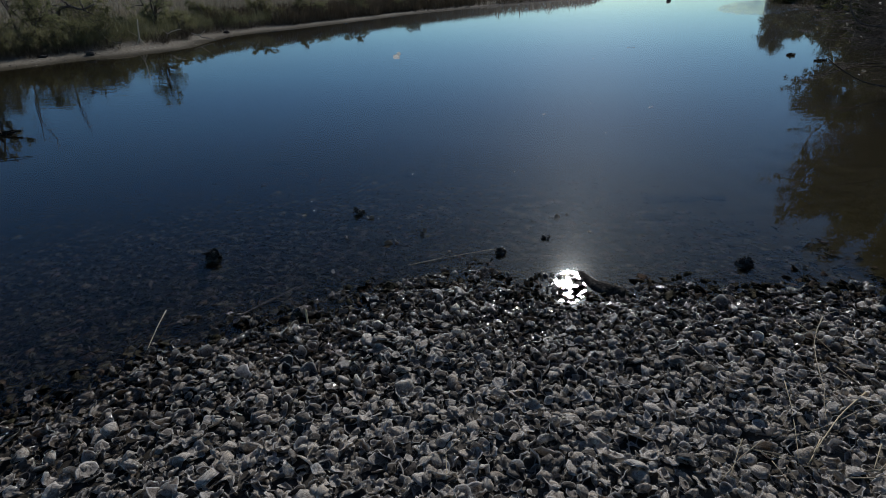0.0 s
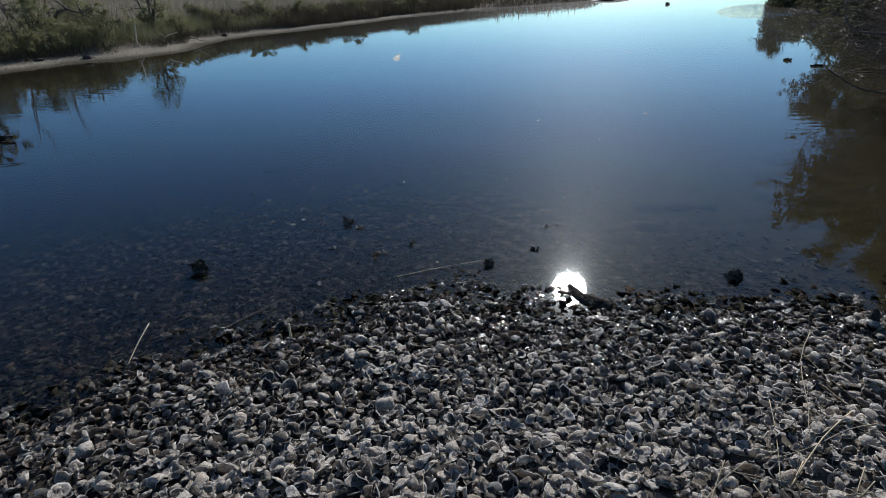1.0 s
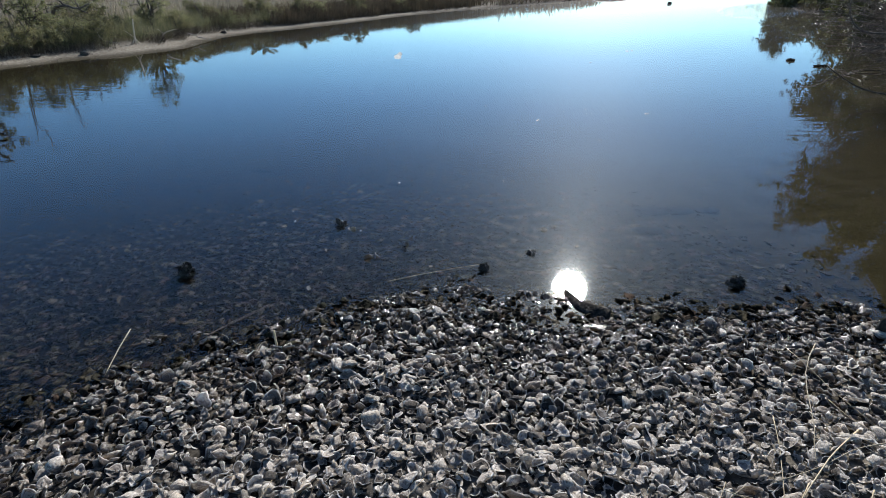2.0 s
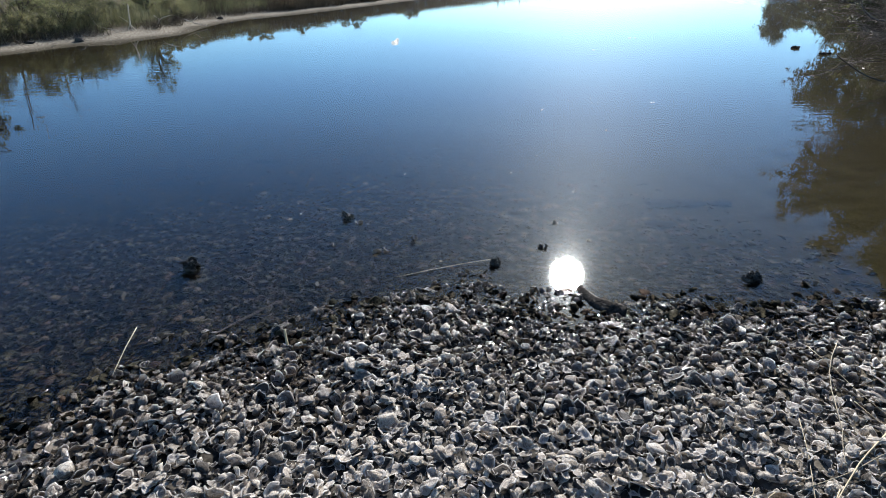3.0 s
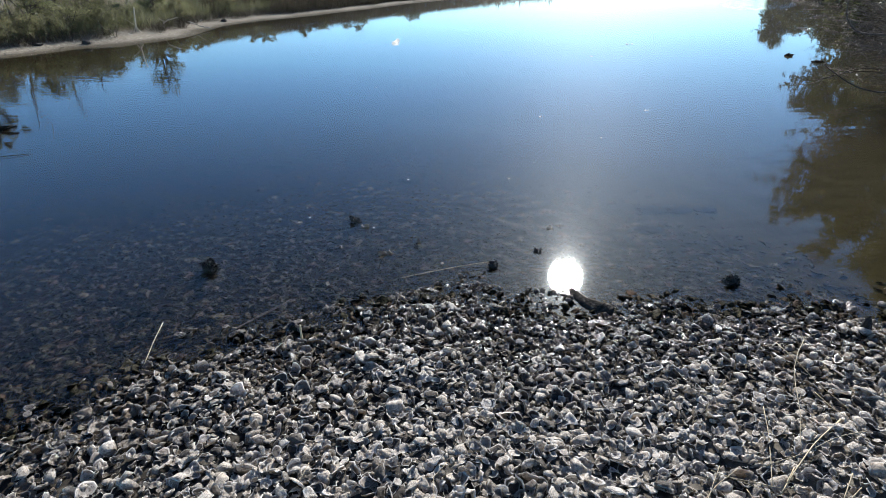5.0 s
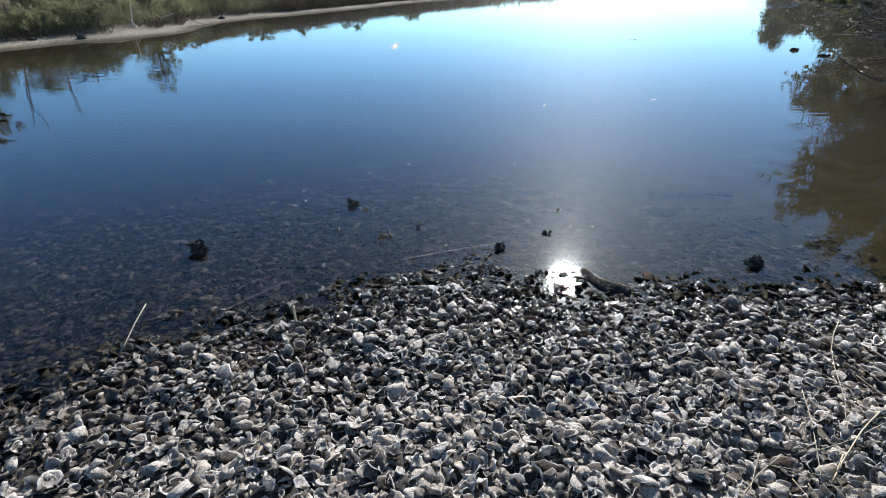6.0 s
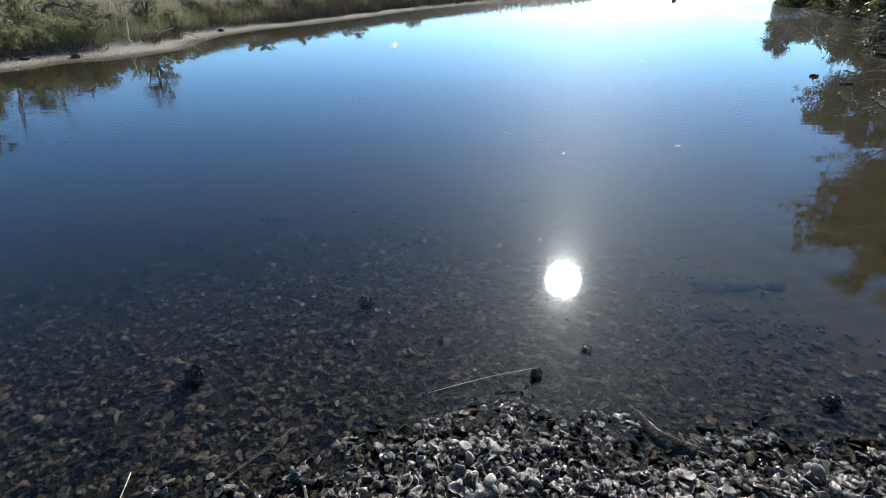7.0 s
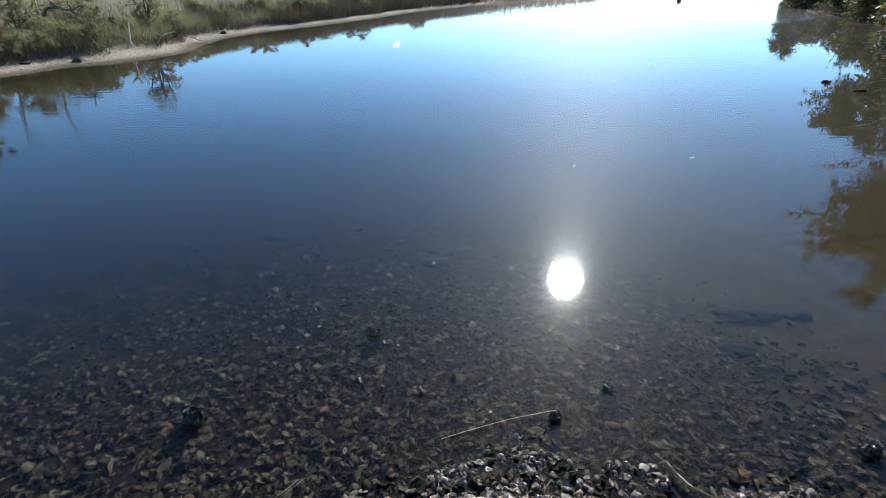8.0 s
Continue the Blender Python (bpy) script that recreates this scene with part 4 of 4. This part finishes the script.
def driftwood():
    """A short curved log with split, ridged wood."""
    path = [(1.075, 3.98, 0.0), (1.095, 3.86, 0.004), (1.135, 3.75, 0.004), (1.2, 3.66, 0.0), (1.26, 3.6, -0.004), (1.3, 3.56, -0.01)]
    sides, steps = 18, 34
    u = np.linspace(0, 1, steps)
    c = np.linspace(0, 1, len(path))
    p = np.stack([np.interp(u, c, np.array(path)[:, i]) for i in range(3)], -1)
    p[1:-1] = (p[:-2] + 2 * p[1:-1] + p[2:]) / 4
    d = np.gradient(p, axis=0)
    d /= np.linalg.norm(d, axis=1)[:, None]
    a = np.cross(d, [0, 0, 1.0])
    a /= np.linalg.norm(a, axis=1)[:, None]
    b = np.cross(a, d)
    w = np.linspace(0, 2 * np.pi, sides, endpoint=False)
    ridge = 0.08 * np.sin(w * 5 + 1.0)[None] * np.ones((steps, 1)) + 0.1 * np.sin(w * 3 + u[:, None] * 9) + 0.07 * np.sin(w * 8 + u[:, None] * 21)
    r = (0.026 + 0.05 * u)[:, None] * (1 + ridge)
    r[0] *= 0.55
    r[-2] *= 0.8
    r[-1] *= 0.45
    crest = 0.4 * np.sin(w) - 0.8 * np.cos(w)          # a split log: sharp crest on one side, a broken face on the other
    ring = p[:, None] + r[..., None] * (np.cos(w)[None, :, None] * a[:, None] + crest[None, :, None] * b[:, None])
    v = np.concatenate([ring.reshape(-1, 3), p[:1], p[-1:]])
    i, j = np.meshgrid(np.arange(steps - 1), np.arange(sides), indexing="ij")
    q = np.stack([i * sides + j, i * sides + (j + 1) % sides, (i + 1) * sides + (j + 1) % sides, (i + 1) * sides + j], -1).reshape(-1, 4)
    k = np.arange(sides)
    n = steps * sides
    ends = np.concatenate([np.stack([(k + 1) % sides, k, np.full(sides, n)], -1), np.stack([n - sides + k, n - sides + (k + 1) % sides, np.full(sides, n + 1)], -1)])
    log = tagged(new("driftwood", mesh_from("driftwood", v, [q, ends], DRIFTWOOD)), "short curved dark driftwood log at the waterline", "driftwood")
    # pale strip added for the sunlight along the log's upper edge
    t = Tubes(6)
    top = p - a * r.mean(1)[:, None] * 0.95 + b * r.mean(1)[:, None] * 0.78
    t.add(top[1:-2], 0.0042 * (1 + 0.35 * np.sin(u[1:-2] * 31)))
    child("split_edge", t.mesh("split_edge", DEADWOOD), log, label="pale strip standing for the sunlit upper edge")
    t = Tubes(5)
    t.add(top[8:-6] + a[8:-6] * 0.03 - b[8:-6] * 0.014, 0.0035 * (1 + 0.4 * np.sin(u[8:-6] * 47)))
    child("splinter", t.mesh("splinter", DEADWOOD), log)
    return log


driftwood()
rod("twig", [(-1.98, 3.45, 0.05), (-1.95, 3.25, 0.045), (-1.9, 2.98, 0.03)], 0.0033, STRAW, "pale broken twig lying across the wet shells", "twig")
rod("peg", [(-0.925, 3.26, -0.05), (-0.93, 3.265, 0.15)], 0.009, STRAW, "short pale stick standing upright among shells", "stick", tip=0.8)
rod("reed_stem", [(-0.29, 4.17, 0.004), (-0.085, 4.25, 0.008), (0.209, 4.354, 0.012), (0.5, 4.41, 0.03)], 0.0021, STRAW, "thin pale reed stem floating by an oyster clump", "reed stem")
for dx, dy, k in ((0.0, 0.0, 1.0), (0.035, 0.01, 0.6)):
    rod("sunken_reed", [(-1.145 + dx, 3.86 + dy, -0.012), (-1.331 + dx * k, 3.61, 0.006), (-1.496, 3.363, 0.012)], 0.0024, TWIG, "thin brown reed lying in the shallow water", "reed stem", "sunken reeds")

# wet fragments that glint along the water's edge
r = np.random.RandomState(33)
def wet_flake(seed, sides=9):
    """A thin, slightly domed flake about 1 across, smooth and wet on top."""
    q = np.random.RandomState(seed)
    a = np.linspace(0, 2 * np.pi, sides, endpoint=False)
    edge = 0.5 * (1 + 0.18 * q.randn(sides))
    out = np.stack([np.cos(a) * edge, 0.75 * np.sin(a) * edge], -1)
    v = [np.array([[0, 0, 0.018]])] + [np.c_[out * k, np.full(sides, 0.018 * (1 - k * k))] for k in (0.55, 1.0)] + [np.array([[0, 0, -0.12]])]
    t = []
    for j in range(sides):
        n = (j + 1) % sides
        t += [(0, 1 + j, 1 + n), (1 + j, 1 + sides + j, 1 + sides + n), (1 + j, 1 + sides + n, 1 + n), (1 + 2 * sides, 1 + sides + n, 1 + sides + j)]
    return np.concatenate(v), np.array(t), np.zeros((2 + 2 * sides, 2))


FLAT_SHAPES = [wet_flake(500 + k) for k in range(8)]
fx, fy = r.uniform(-1.6, 2.9, 16000), r.uniform(2.7, 4.2, 16000)
fd = shore_distance(fx, fy)
ok = (fd > -0.45) & (fd < 0.12) & (waves(fx, fy, 15, 0.45) + 1.0 * fd + 0.8 * np.exp(-((fx - 0.6) / 1.0) ** 2) > 0.25) & (r.rand(16000) < 0.08)
fx, fy = fx[ok], fy[ok]
k = len(fx)
v, t, u = scatter(FLAT_SHAPES, np.stack([fx, fy, np.where(fd[ok] > -0.14, np.maximum(ground_height(fx, fy), -0.02) + r.uniform(0.03, 0.062, k), r.uniform(0.005, 0.018, k))], -1), r.uniform(0.008, 0.024, k), turned(r.rand(k) * 6.28, r.randn(k) * 0.065, r.randn(k) * 0.065), 34)
tagged(new("shell_fragments", mesh_from("shell_fragments", v, t, WETBIT, True, u)), "small wet dark shell fragments glinting at the waterline", "shells", kind="stuff")

# dry straws scattered over the east end of the shell bed
STRAWS = [(0.0036, [(2.62, 3.24), (2.43, 3.16)]), (0.0040, [(2.49, 3.16), (2.3, 2.94), (2.16, 2.68), (2.02, 2.4), (1.93, 2.25), (1.88, 2.14)]),
          (0.0024, [(2.3, 3.15), (2.3, 2.94), (2.32, 2.72), (2.35, 2.4)]), (0.0032, [(1.865, 2.49), (1.78, 2.275), (1.66, 2.02), (1.6, 1.9)]),
          (0.0056, [(2.23, 2.38), (1.98, 2.2), (1.76, 2.01), (1.635, 1.89)]), (0.0042, [(2.3, 2.28), (2.12, 2.24), (1.88, 2.13), (1.61, 2.04)]),
          (0.0024, [(2.26, 2.65), (2.255, 2.47), (2.29, 2.36)]), (0.0026, [(2.18, 2.68), (2.12, 2.56)]), (0.0042, [(1.79, 2.05), (1.695, 1.95)]),
          (0.0036, [(1.5, 2.035), (1.37, 1.955), (1.2, 1.79)]), (0.0030, [(1.44, 2.08), (1.36, 1.97), (1.24, 1.8)]),
          (0.0026, [(1.37, 2.03), (1.52, 1.95), (1.64, 1.88), (1.78, 1.85)]), (0.0030, [(1.5, 1.93), (1.495, 1.785)]), (0.0028, [(1.54, 1.89), (1.53, 1.78)]),
          (0.0046, [(2.04, 2.0), (1.91, 1.86)]), (0.0040, [(2.02, 1.91), (1.92, 1.845)]), (0.0044, [(1.87, 1.86), (2.04, 1.86)]), (0.0044, [(1.74, 1.795), (1.865, 1.81), (2.0, 1.84)]),
          (0.0026, [(0.077, 2.08), (0.011, 2.0), (0.015, 1.82)]), (0.0028, [(-0.616, 2.09), (-0.635, 1.97)]), (0.0022, [(2.2, 2.3), (2.36, 2.15), (2.5, 2.05)]), (0.0024, [(1.45, 1.99), (1.62, 1.93), (1.8, 1.9)])]
for k, (radius, way) in enumerate(STRAWS):
    lift = [ground_at(x, y) + 0.055 + 0.008 * math.sin(3 * k + 2 * q) for q, (x, y) in enumerate(way)]
    rod("straw", [(x, y, z) for (x, y), z in zip(way, lift)], radius * 0.75, STRAW, "dry tan straw lying on oyster shells", "straw", "straws on the shell bed")


# ---- dead wood, stones and scattered pieces ----


def dead_branch(name, at, limbs, mat, label):
    """A fallen limb: one main stem and its forks, each a part."""
    body = anchor(name, at, label, "dead branch")
    for k, (pts, rad) in enumerate(limbs):
        t = Tubes(6)
        q = np.array(pts, float)
        u = np.linspace(0, 1, 12)
        c = np.linspace(0, 1, len(q))
        w = np.stack([np.interp(u, c, q[:, i]) for i in range(3)], -1) + 0.012 * np.sin(u * 23 + k)[:, None]
        t.add(w, rad * (1 - 0.7 * u) + 0.004)
        child("stem" if k == 0 else "fork", t.mesh("limb", mat), body)
    return body


zb = ground_at(-14.6, 23.4)
dead_branch("dead_limb", (-14.6, 23.4, zb), [([(-0.6, 0.3, 0.0), (-0.5, 0.2, 0.7), (-0.2, 0.1, 1.1), (0.3, 0.0, 1.13), (0.75, 0.0, 1.0), (1.2, 0.1, 1.2)], 0.075), ([(0.3, 0.0, 1.12), (0.0, 0.1, 1.35), (-0.35, 0.1, 1.6)], 0.04),
                                            ([(0.75, 0.0, 1.02), (0.95, 0.0, 0.9), (1.15, -0.05, 0.82)], 0.025), ([(0.8, 0.0, 1.05), (0.7, 0.0, 1.3), (0.75, 0.1, 1.55)], 0.03)], BARK, "dark fallen dead limb with pale forks above the grass")
zb = ground_at(-11.2, 24.9)
dead_branch("dead_branch", (-11.2, 24.9, zb), [([(-0.45, 0.1, 0.0), (-0.35, 0.05, 0.3), (-0.1, 0.0, 0.42), (0.3, 0.0, 0.5)], 0.03), ([(-0.3, 0.05, 0.32), (-0.5, 0.0, 0.5)], 0.016)], DEADWOOD, "bleached crooked branch lying at the edge of the sand")
zb = ground_at(-12.6, 22.6)
dead_branch("dead_branch", (-12.6, 22.6, zb), [([(-0.5, 0.2, 0.35), (-0.1, 0.0, 0.1), (0.5, -0.2, 0.02)], 0.022), ([(-0.3, 0.1, 0.25), (-0.35, 0.0, 0.5)], 0.012)], DEADWOOD, "thin grey branch fallen across the sand")
zb = ground_at(-10.6, 26.3)
dead_branch("dead_branch", (-10.6, 26.3, zb), [([(-0.6, 0.2, 0.3), (0.0, 0.0, 0.12), (0.5, -0.1, 0.03)], 0.022), ([(-0.2, 0.1, 0.2), (0.1, 0.1, 0.4)], 0.012)], DEADWOOD, "thin grey branch fallen across the sand")


STONE = plain("dark_stone", [(0.3, (0.02, 0.019, 0.018)), (0.7, (0.08, 0.075, 0.068))], 20, 0.75, 0.008, 0.15)


def stone(at, size, seed, label, mat=STONE, name="stone", category="stone", group="stones along the water"):
    bm = bmesh.new()
    bmesh.ops.create_icosphere(bm, subdivisions=3, radius=0.5)
    for v in bm.verts:
        q = 1 + 0.35 * noise.noise(v.co * 3 + Vector((seed, 0, 0))) + 0.12 * noise.noise(v.co * 9 + Vector((0, seed, 0)))
        v.co = Vector((v.co.x * size[0], v.co.y * size[1], v.co.z * size[2])) * q
    me = bpy.data.meshes.new(name)
    bm.to_mesh(me)
    bm.free()
    me.materials.append(mat)
    ob = new(name, me)
    ob.location = (at[0], at[1], ground_at(*at) + size[2] * (0.06 if mat is MUDLUMP else 0.22))
    return tagged(ob, label, category, group)


stone((-12.45, 20.75), (0.34, 0.24, 0.16), 3, "dark wet stone at the foot of the sandy bank")
stone((-13.6, 19.9), (0.3, 0.25, 0.1), 4, "small dark stone half sunk in wet sand")
stone((-10.75, 29.6), (0.28, 0.2, 0.16), 5, "dark stone on the sand at the waterline")
for k, (x, y, s) in enumerate([(2.35, 5.73, 0.36), (2.62, 5.72, 0.34), (2.92, 5.7, 0.26), (-2.25, 7.6, 0.4), (-0.37, 6.82, 0.3), (2.13, 5.2, 0.3)]):
    stone((x, y), (s, s * 0.7, 0.1), 20 + k, "dark weedy lump on the bed under clear water", MUDLUMP)

bar = stone((20.3, 74.5), (4.6, 2.6, 0.4), 37, "low dark mud bar breaking the still water far off", STONE, "mud_bar", "mud bar", "")
bar.location.z = 0.03
# plain lump added in place of a dark, duck-like floating thing
far_lump = stone((21.9, 59.2), (0.42, 0.3, 0.3), 38, "dark duck-like lump afloat far off", STONE, "sunken_log", "log", "")
far_lump.location.z = 0.05
stone((3.0, 3.3), (0.06, 0.06, 0.2), 41, "dark upright wet stub of wood at the waterline", STONE, "wood_stub", "stub", "")

# pale shells standing clear of the shallow water
VALVE = [mesh_from("lone_shell", *SHAPES[k][:2], SHELL, True, SHAPES[k][2]) for k in (2, 5, 9)]
for k, (x, y, z, s, rx, rz) in enumerate([(-0.50, 4.60, 0.012, 0.085, 80, 20), (-0.43, 4.64, 0.012, 0.06, 60, 110), (1.12, 5.15, 0.006, 0.07, 20, 30), (1.22, 5.2, 0.004, 0.05, 10, 80), (-0.9, 4.06, 0.012, 0.045, 60, 70),
                                         (-1.42, 5.33, 0.004, 0.05, 10, 10), (-0.895, 4.75, 0.01, 0.055, 40, 120), (-0.72, 5.22, 0.012, 0.05, 70, 0), (-0.18, 4.86, 0.01, 0.05, 60, 40), (1.35, 4.78, 0.004, 0.03, 10, 0),
                                         (-0.76, 5.22, 0.01, 0.045, 60, 90), (0.05, 4.42, 0.006, 0.035, 20, 60), (0.3, 3.95, 0.012, 0.07, 70, 15), (0.52, 3.9, 0.012, 0.065, 50, 200), (0.75, 3.8, 0.01, 0.06, 60, 80),
                                         (-1.55, 3.2, 0.03, 0.07, 60, 40), (-1.2, 3.3, 0.03, 0.075, 50, 140)]):
    ob = new("lone_shell", VALVE[k % 3])
    ob.matrix_basis = pose(x, y, z, rx, 0, rz) @ Matrix.Scale(s, 4)
    tagged(ob, "pale oyster shell poking out of shallow water", "shell", "shells standing in the shallows")
BIT = [mesh_from("shell_fragment", *PLAIN_SHAPES[k][:2], WETBIT, True, PLAIN_SHAPES[k][2]) for k in (1, 4)]
for k, (x, y) in enumerate([(0.75, 5.41), (0.59, 5.01), (0.47, 4.85), (0.67, 5.21), (0.86, 5.08), (0.25, 5.28), (-0.29, 4.86), (-0.21, 4.80), (-0.26, 4.90), (1.04, 5.43)]):
    ob = new("shell_fragment", BIT[k % 2])
    ob.matrix_basis = pose(x, y, 0.006, 180 + 5 * math.sin(k * 2.3), 4 * math.cos(k * 1.7), 37 * k) @ Matrix.Scale(0.02 + 0.006 * (k % 3), 4)
    tagged(ob, "tiny wet shell tip glinting above the water", "shell", "shells standing in the shallows")
rod("floating_twig", [(-6.3, 7.6, 0.012), (-6.05, 7.71, 0.018), (-5.86, 7.82, 0.006)], 0.006, WETWOOD, "thin dark twig floating on the calm water", "twig")


def snag(at, width, seed, label):
    """A low tangle of dark wet sticks that breaks the surface."""
    body = anchor("snag", (at[0], at[1], 0.0), label, "snag", "snags in the water")
    q = np.random.RandomState(seed)
    for k in range(9):
        t = Tubes(5)
        a = q.rand() * 6.28
        e = np.linspace(-0.5, 0.5, 7)[:, None]
        p = np.array([math.cos(a), 0.5 * math.sin(a), q.uniform(-0.15, 0.25)]) * width * e + q.randn(3) * (0.12, 0.08, 0.03) * width * 1.5 + np.array([0, 0, 0.02]) + q.randn(7, 3) * 0.02 * width
        t.add(p, (0.012 + 0.01 * q.rand()) * (1 - e[:, 0]) ** 0.5)
        child("stick", t.mesh("stick", WETWOOD), body)


snag((-7.35, 9.15), 0.42, 5, "low tangle of dark wet sticks in still water")
snag((-6.4, 7.58), 0.3, 6, "small bundle of dark wet sticks in still water")
snag((10.1, 15.7), 0.2, 7, "small bundle of dark wet sticks in still water")
snag((10.05, 16.95), 0.26, 8, "small bundle of dark wet sticks in still water")

# specks of foam afloat on the pond, painted white for sun glints off bubbles
FOAM = plain("glint_white_foam", [(0.3, (0.7, 0.7, 0.68)), (0.7, (0.85, 0.85, 0.83))], 40, 0.25, 0, 0.6)
for k, (x, y, w) in enumerate([(2.77, 10.68, 0.022), (3.72, 10.24, 0.03), (3.78, 10.26, 0.022), (1.75, 9.83, 0.024), (1.78, 9.88, 0.016), (2.47, 8.46, 0.018), (1.27, 7.26, 0.012), (1.46, 5.97, 0.012), (6.25, 19.96, 0.07),
                              (6.45, 20.0, 0.06), (0.95, 11.12, 0.02), (2.81, 10.34, 0.016), (2.33, 10.52, 0.016), (2.7, 10.3, 0.016), (0.61, 5.39, 0.01), (-1.42, 12.67, 0.018), (0.87, 6.63, 0.012), (1.16, 4.79, 0.012), (-0.375, 6.62, 0.02),
                              (-1.43, 5.73, 0.016), (-1.35, 5.46, 0.018), (-0.644, 5.19, 0.02), (4.4, 17.2, 0.045)]):
    bm = bmesh.new()
    for q in range(4):
        bmesh.ops.create_icosphere(bm, subdivisions=1, radius=w * (0.22 + 0.08 * math.sin(5 * q + k)), matrix=Matrix.Translation((0.4 * w * math.sin(2.1 * q + k), 0.3 * w * math.cos(3.3 * q + k), 0)))
    for f in bm.faces:
        f.smooth = True
    me = bpy.data.meshes.new("foam_speck")
    bm.to_mesh(me)
    bm.free()
    me.materials.append(FOAM)
    ob = new("foam_speck", me)
    ob.location = (x, y, 0.003)
    tagged(ob, "tiny bubbles afloat on calm water, white for their glints", "foam", "foam specks on the water")

# white shell litter along the far east waterline
r = np.random.RandomState(77)
lx, ly = r.uniform(18, 30, 9000), r.uniform(26, 56, 9000)
ld = shore_distance(lx, ly)
ok = (np.abs(ld - 0.25 - 0.25 * r.rand(9000)) < 0.3) & (lx > 0.5 * ly)
lx, ly = lx[ok], ly[ok]
v, t, u = scatter(PLAIN_SHAPES, np.stack([lx, ly, ground_height(lx, ly) + 0.03], -1), 0.085 * r.uniform(0.5, 1.3, len(lx)), turned(r.rand(len(lx)) * 6.28, r.randn(len(lx)) * 0.6, r.randn(len(lx)) * 0.5), 78)
tagged(new("shell_litter", mesh_from("shell_litter", v, t, SHELL, True, u)), "line of white shell litter along the far waterline", "shells", kind="stuff")

# lines of pale drift and shell along the east waterline
def drift_line(ends, n, seed):
    q = np.random.RandomState(seed)
    u = q.rand(n)
    p, c = np.array(ends, float), np.linspace(0, 1, len(ends))
    x, y = np.interp(u, c, p[:, 0]) + q.randn(n) * 0.12, np.interp(u, c, p[:, 1]) + q.randn(n) * 0.12
    z = np.maximum(ground_height(x, y), 0.0) + 0.015
    v, t, w = scatter(PLAIN_SHAPES, np.stack([x, y, z], -1), q.uniform(0.03, 0.075, n), turned(q.rand(n) * 6.28, q.randn(n) * 0.6, q.randn(n) * 0.6), seed)
    tagged(new("drift_line", mesh_from("drift_line", v, t, SHELL, True, w)), "ragged line of pale shells and drift along the waterline", "shells", kind="stuff")


for k, (ends, n) in enumerate([([(23.6, 37.6), (24.2, 40.4)], 90), ([(18.2, 29.6), (20.6, 32.2)], 130), ([(14.4, 23.6), (15.0, 25.0)], 50)]):
    drift_line(ends, n, 90 + k)

lx, ly = r.uniform(-20, -2, 17000), r.uniform(14, 50, 17000)
ld = shore_distance(lx, ly)
ok = (ld > 0.02) & (ld < 1.9) & (r.rand(17000) < 0.75 - 0.25 * ld) & west(lx, ly)
lx, ly = lx[ok], ly[ok]
v, t, u = scatter(PLAIN_SHAPES, np.stack([lx, ly, ground_height(lx, ly) + 0.01], -1), 0.045 * r.uniform(0.4, 1.4, len(lx)), turned(r.rand(len(lx)) * 6.28, r.randn(len(lx)) * 0.5, r.randn(len(lx)) * 0.5), 79)
tagged(new("bank_litter", mesh_from("bank_litter", v, t, LITTER, True, u)), "grey shell fragments and grit strewn on the sand", "shells", kind="stuff")

# a small white cloud low over the marsh
bm = bmesh.new()
for k in range(7):
    bmesh.ops.create_icosphere(bm, subdivisions=3, radius=1.0, matrix=Matrix.Translation((1.6 * math.sin(k * 2.1) * 2, 1.5 * math.cos(k * 1.7), 2.4 * math.sin(k * 1.3))) @ Matrix.Scale(2.2 + 0.9 * math.sin(k * 3.7), 4))
for f in bm.faces:
    f.smooth = True
me = bpy.data.meshes.new("cloud")
bm.to_mesh(me)
bm.free()
me.materials.append(CLOUD)
cloud = new("cloud", me)
cloud.location = (-69.0, 850.0, 92.0)
tagged(cloud, "small white cloud low in a blue sky", "cloud", kind="structure")
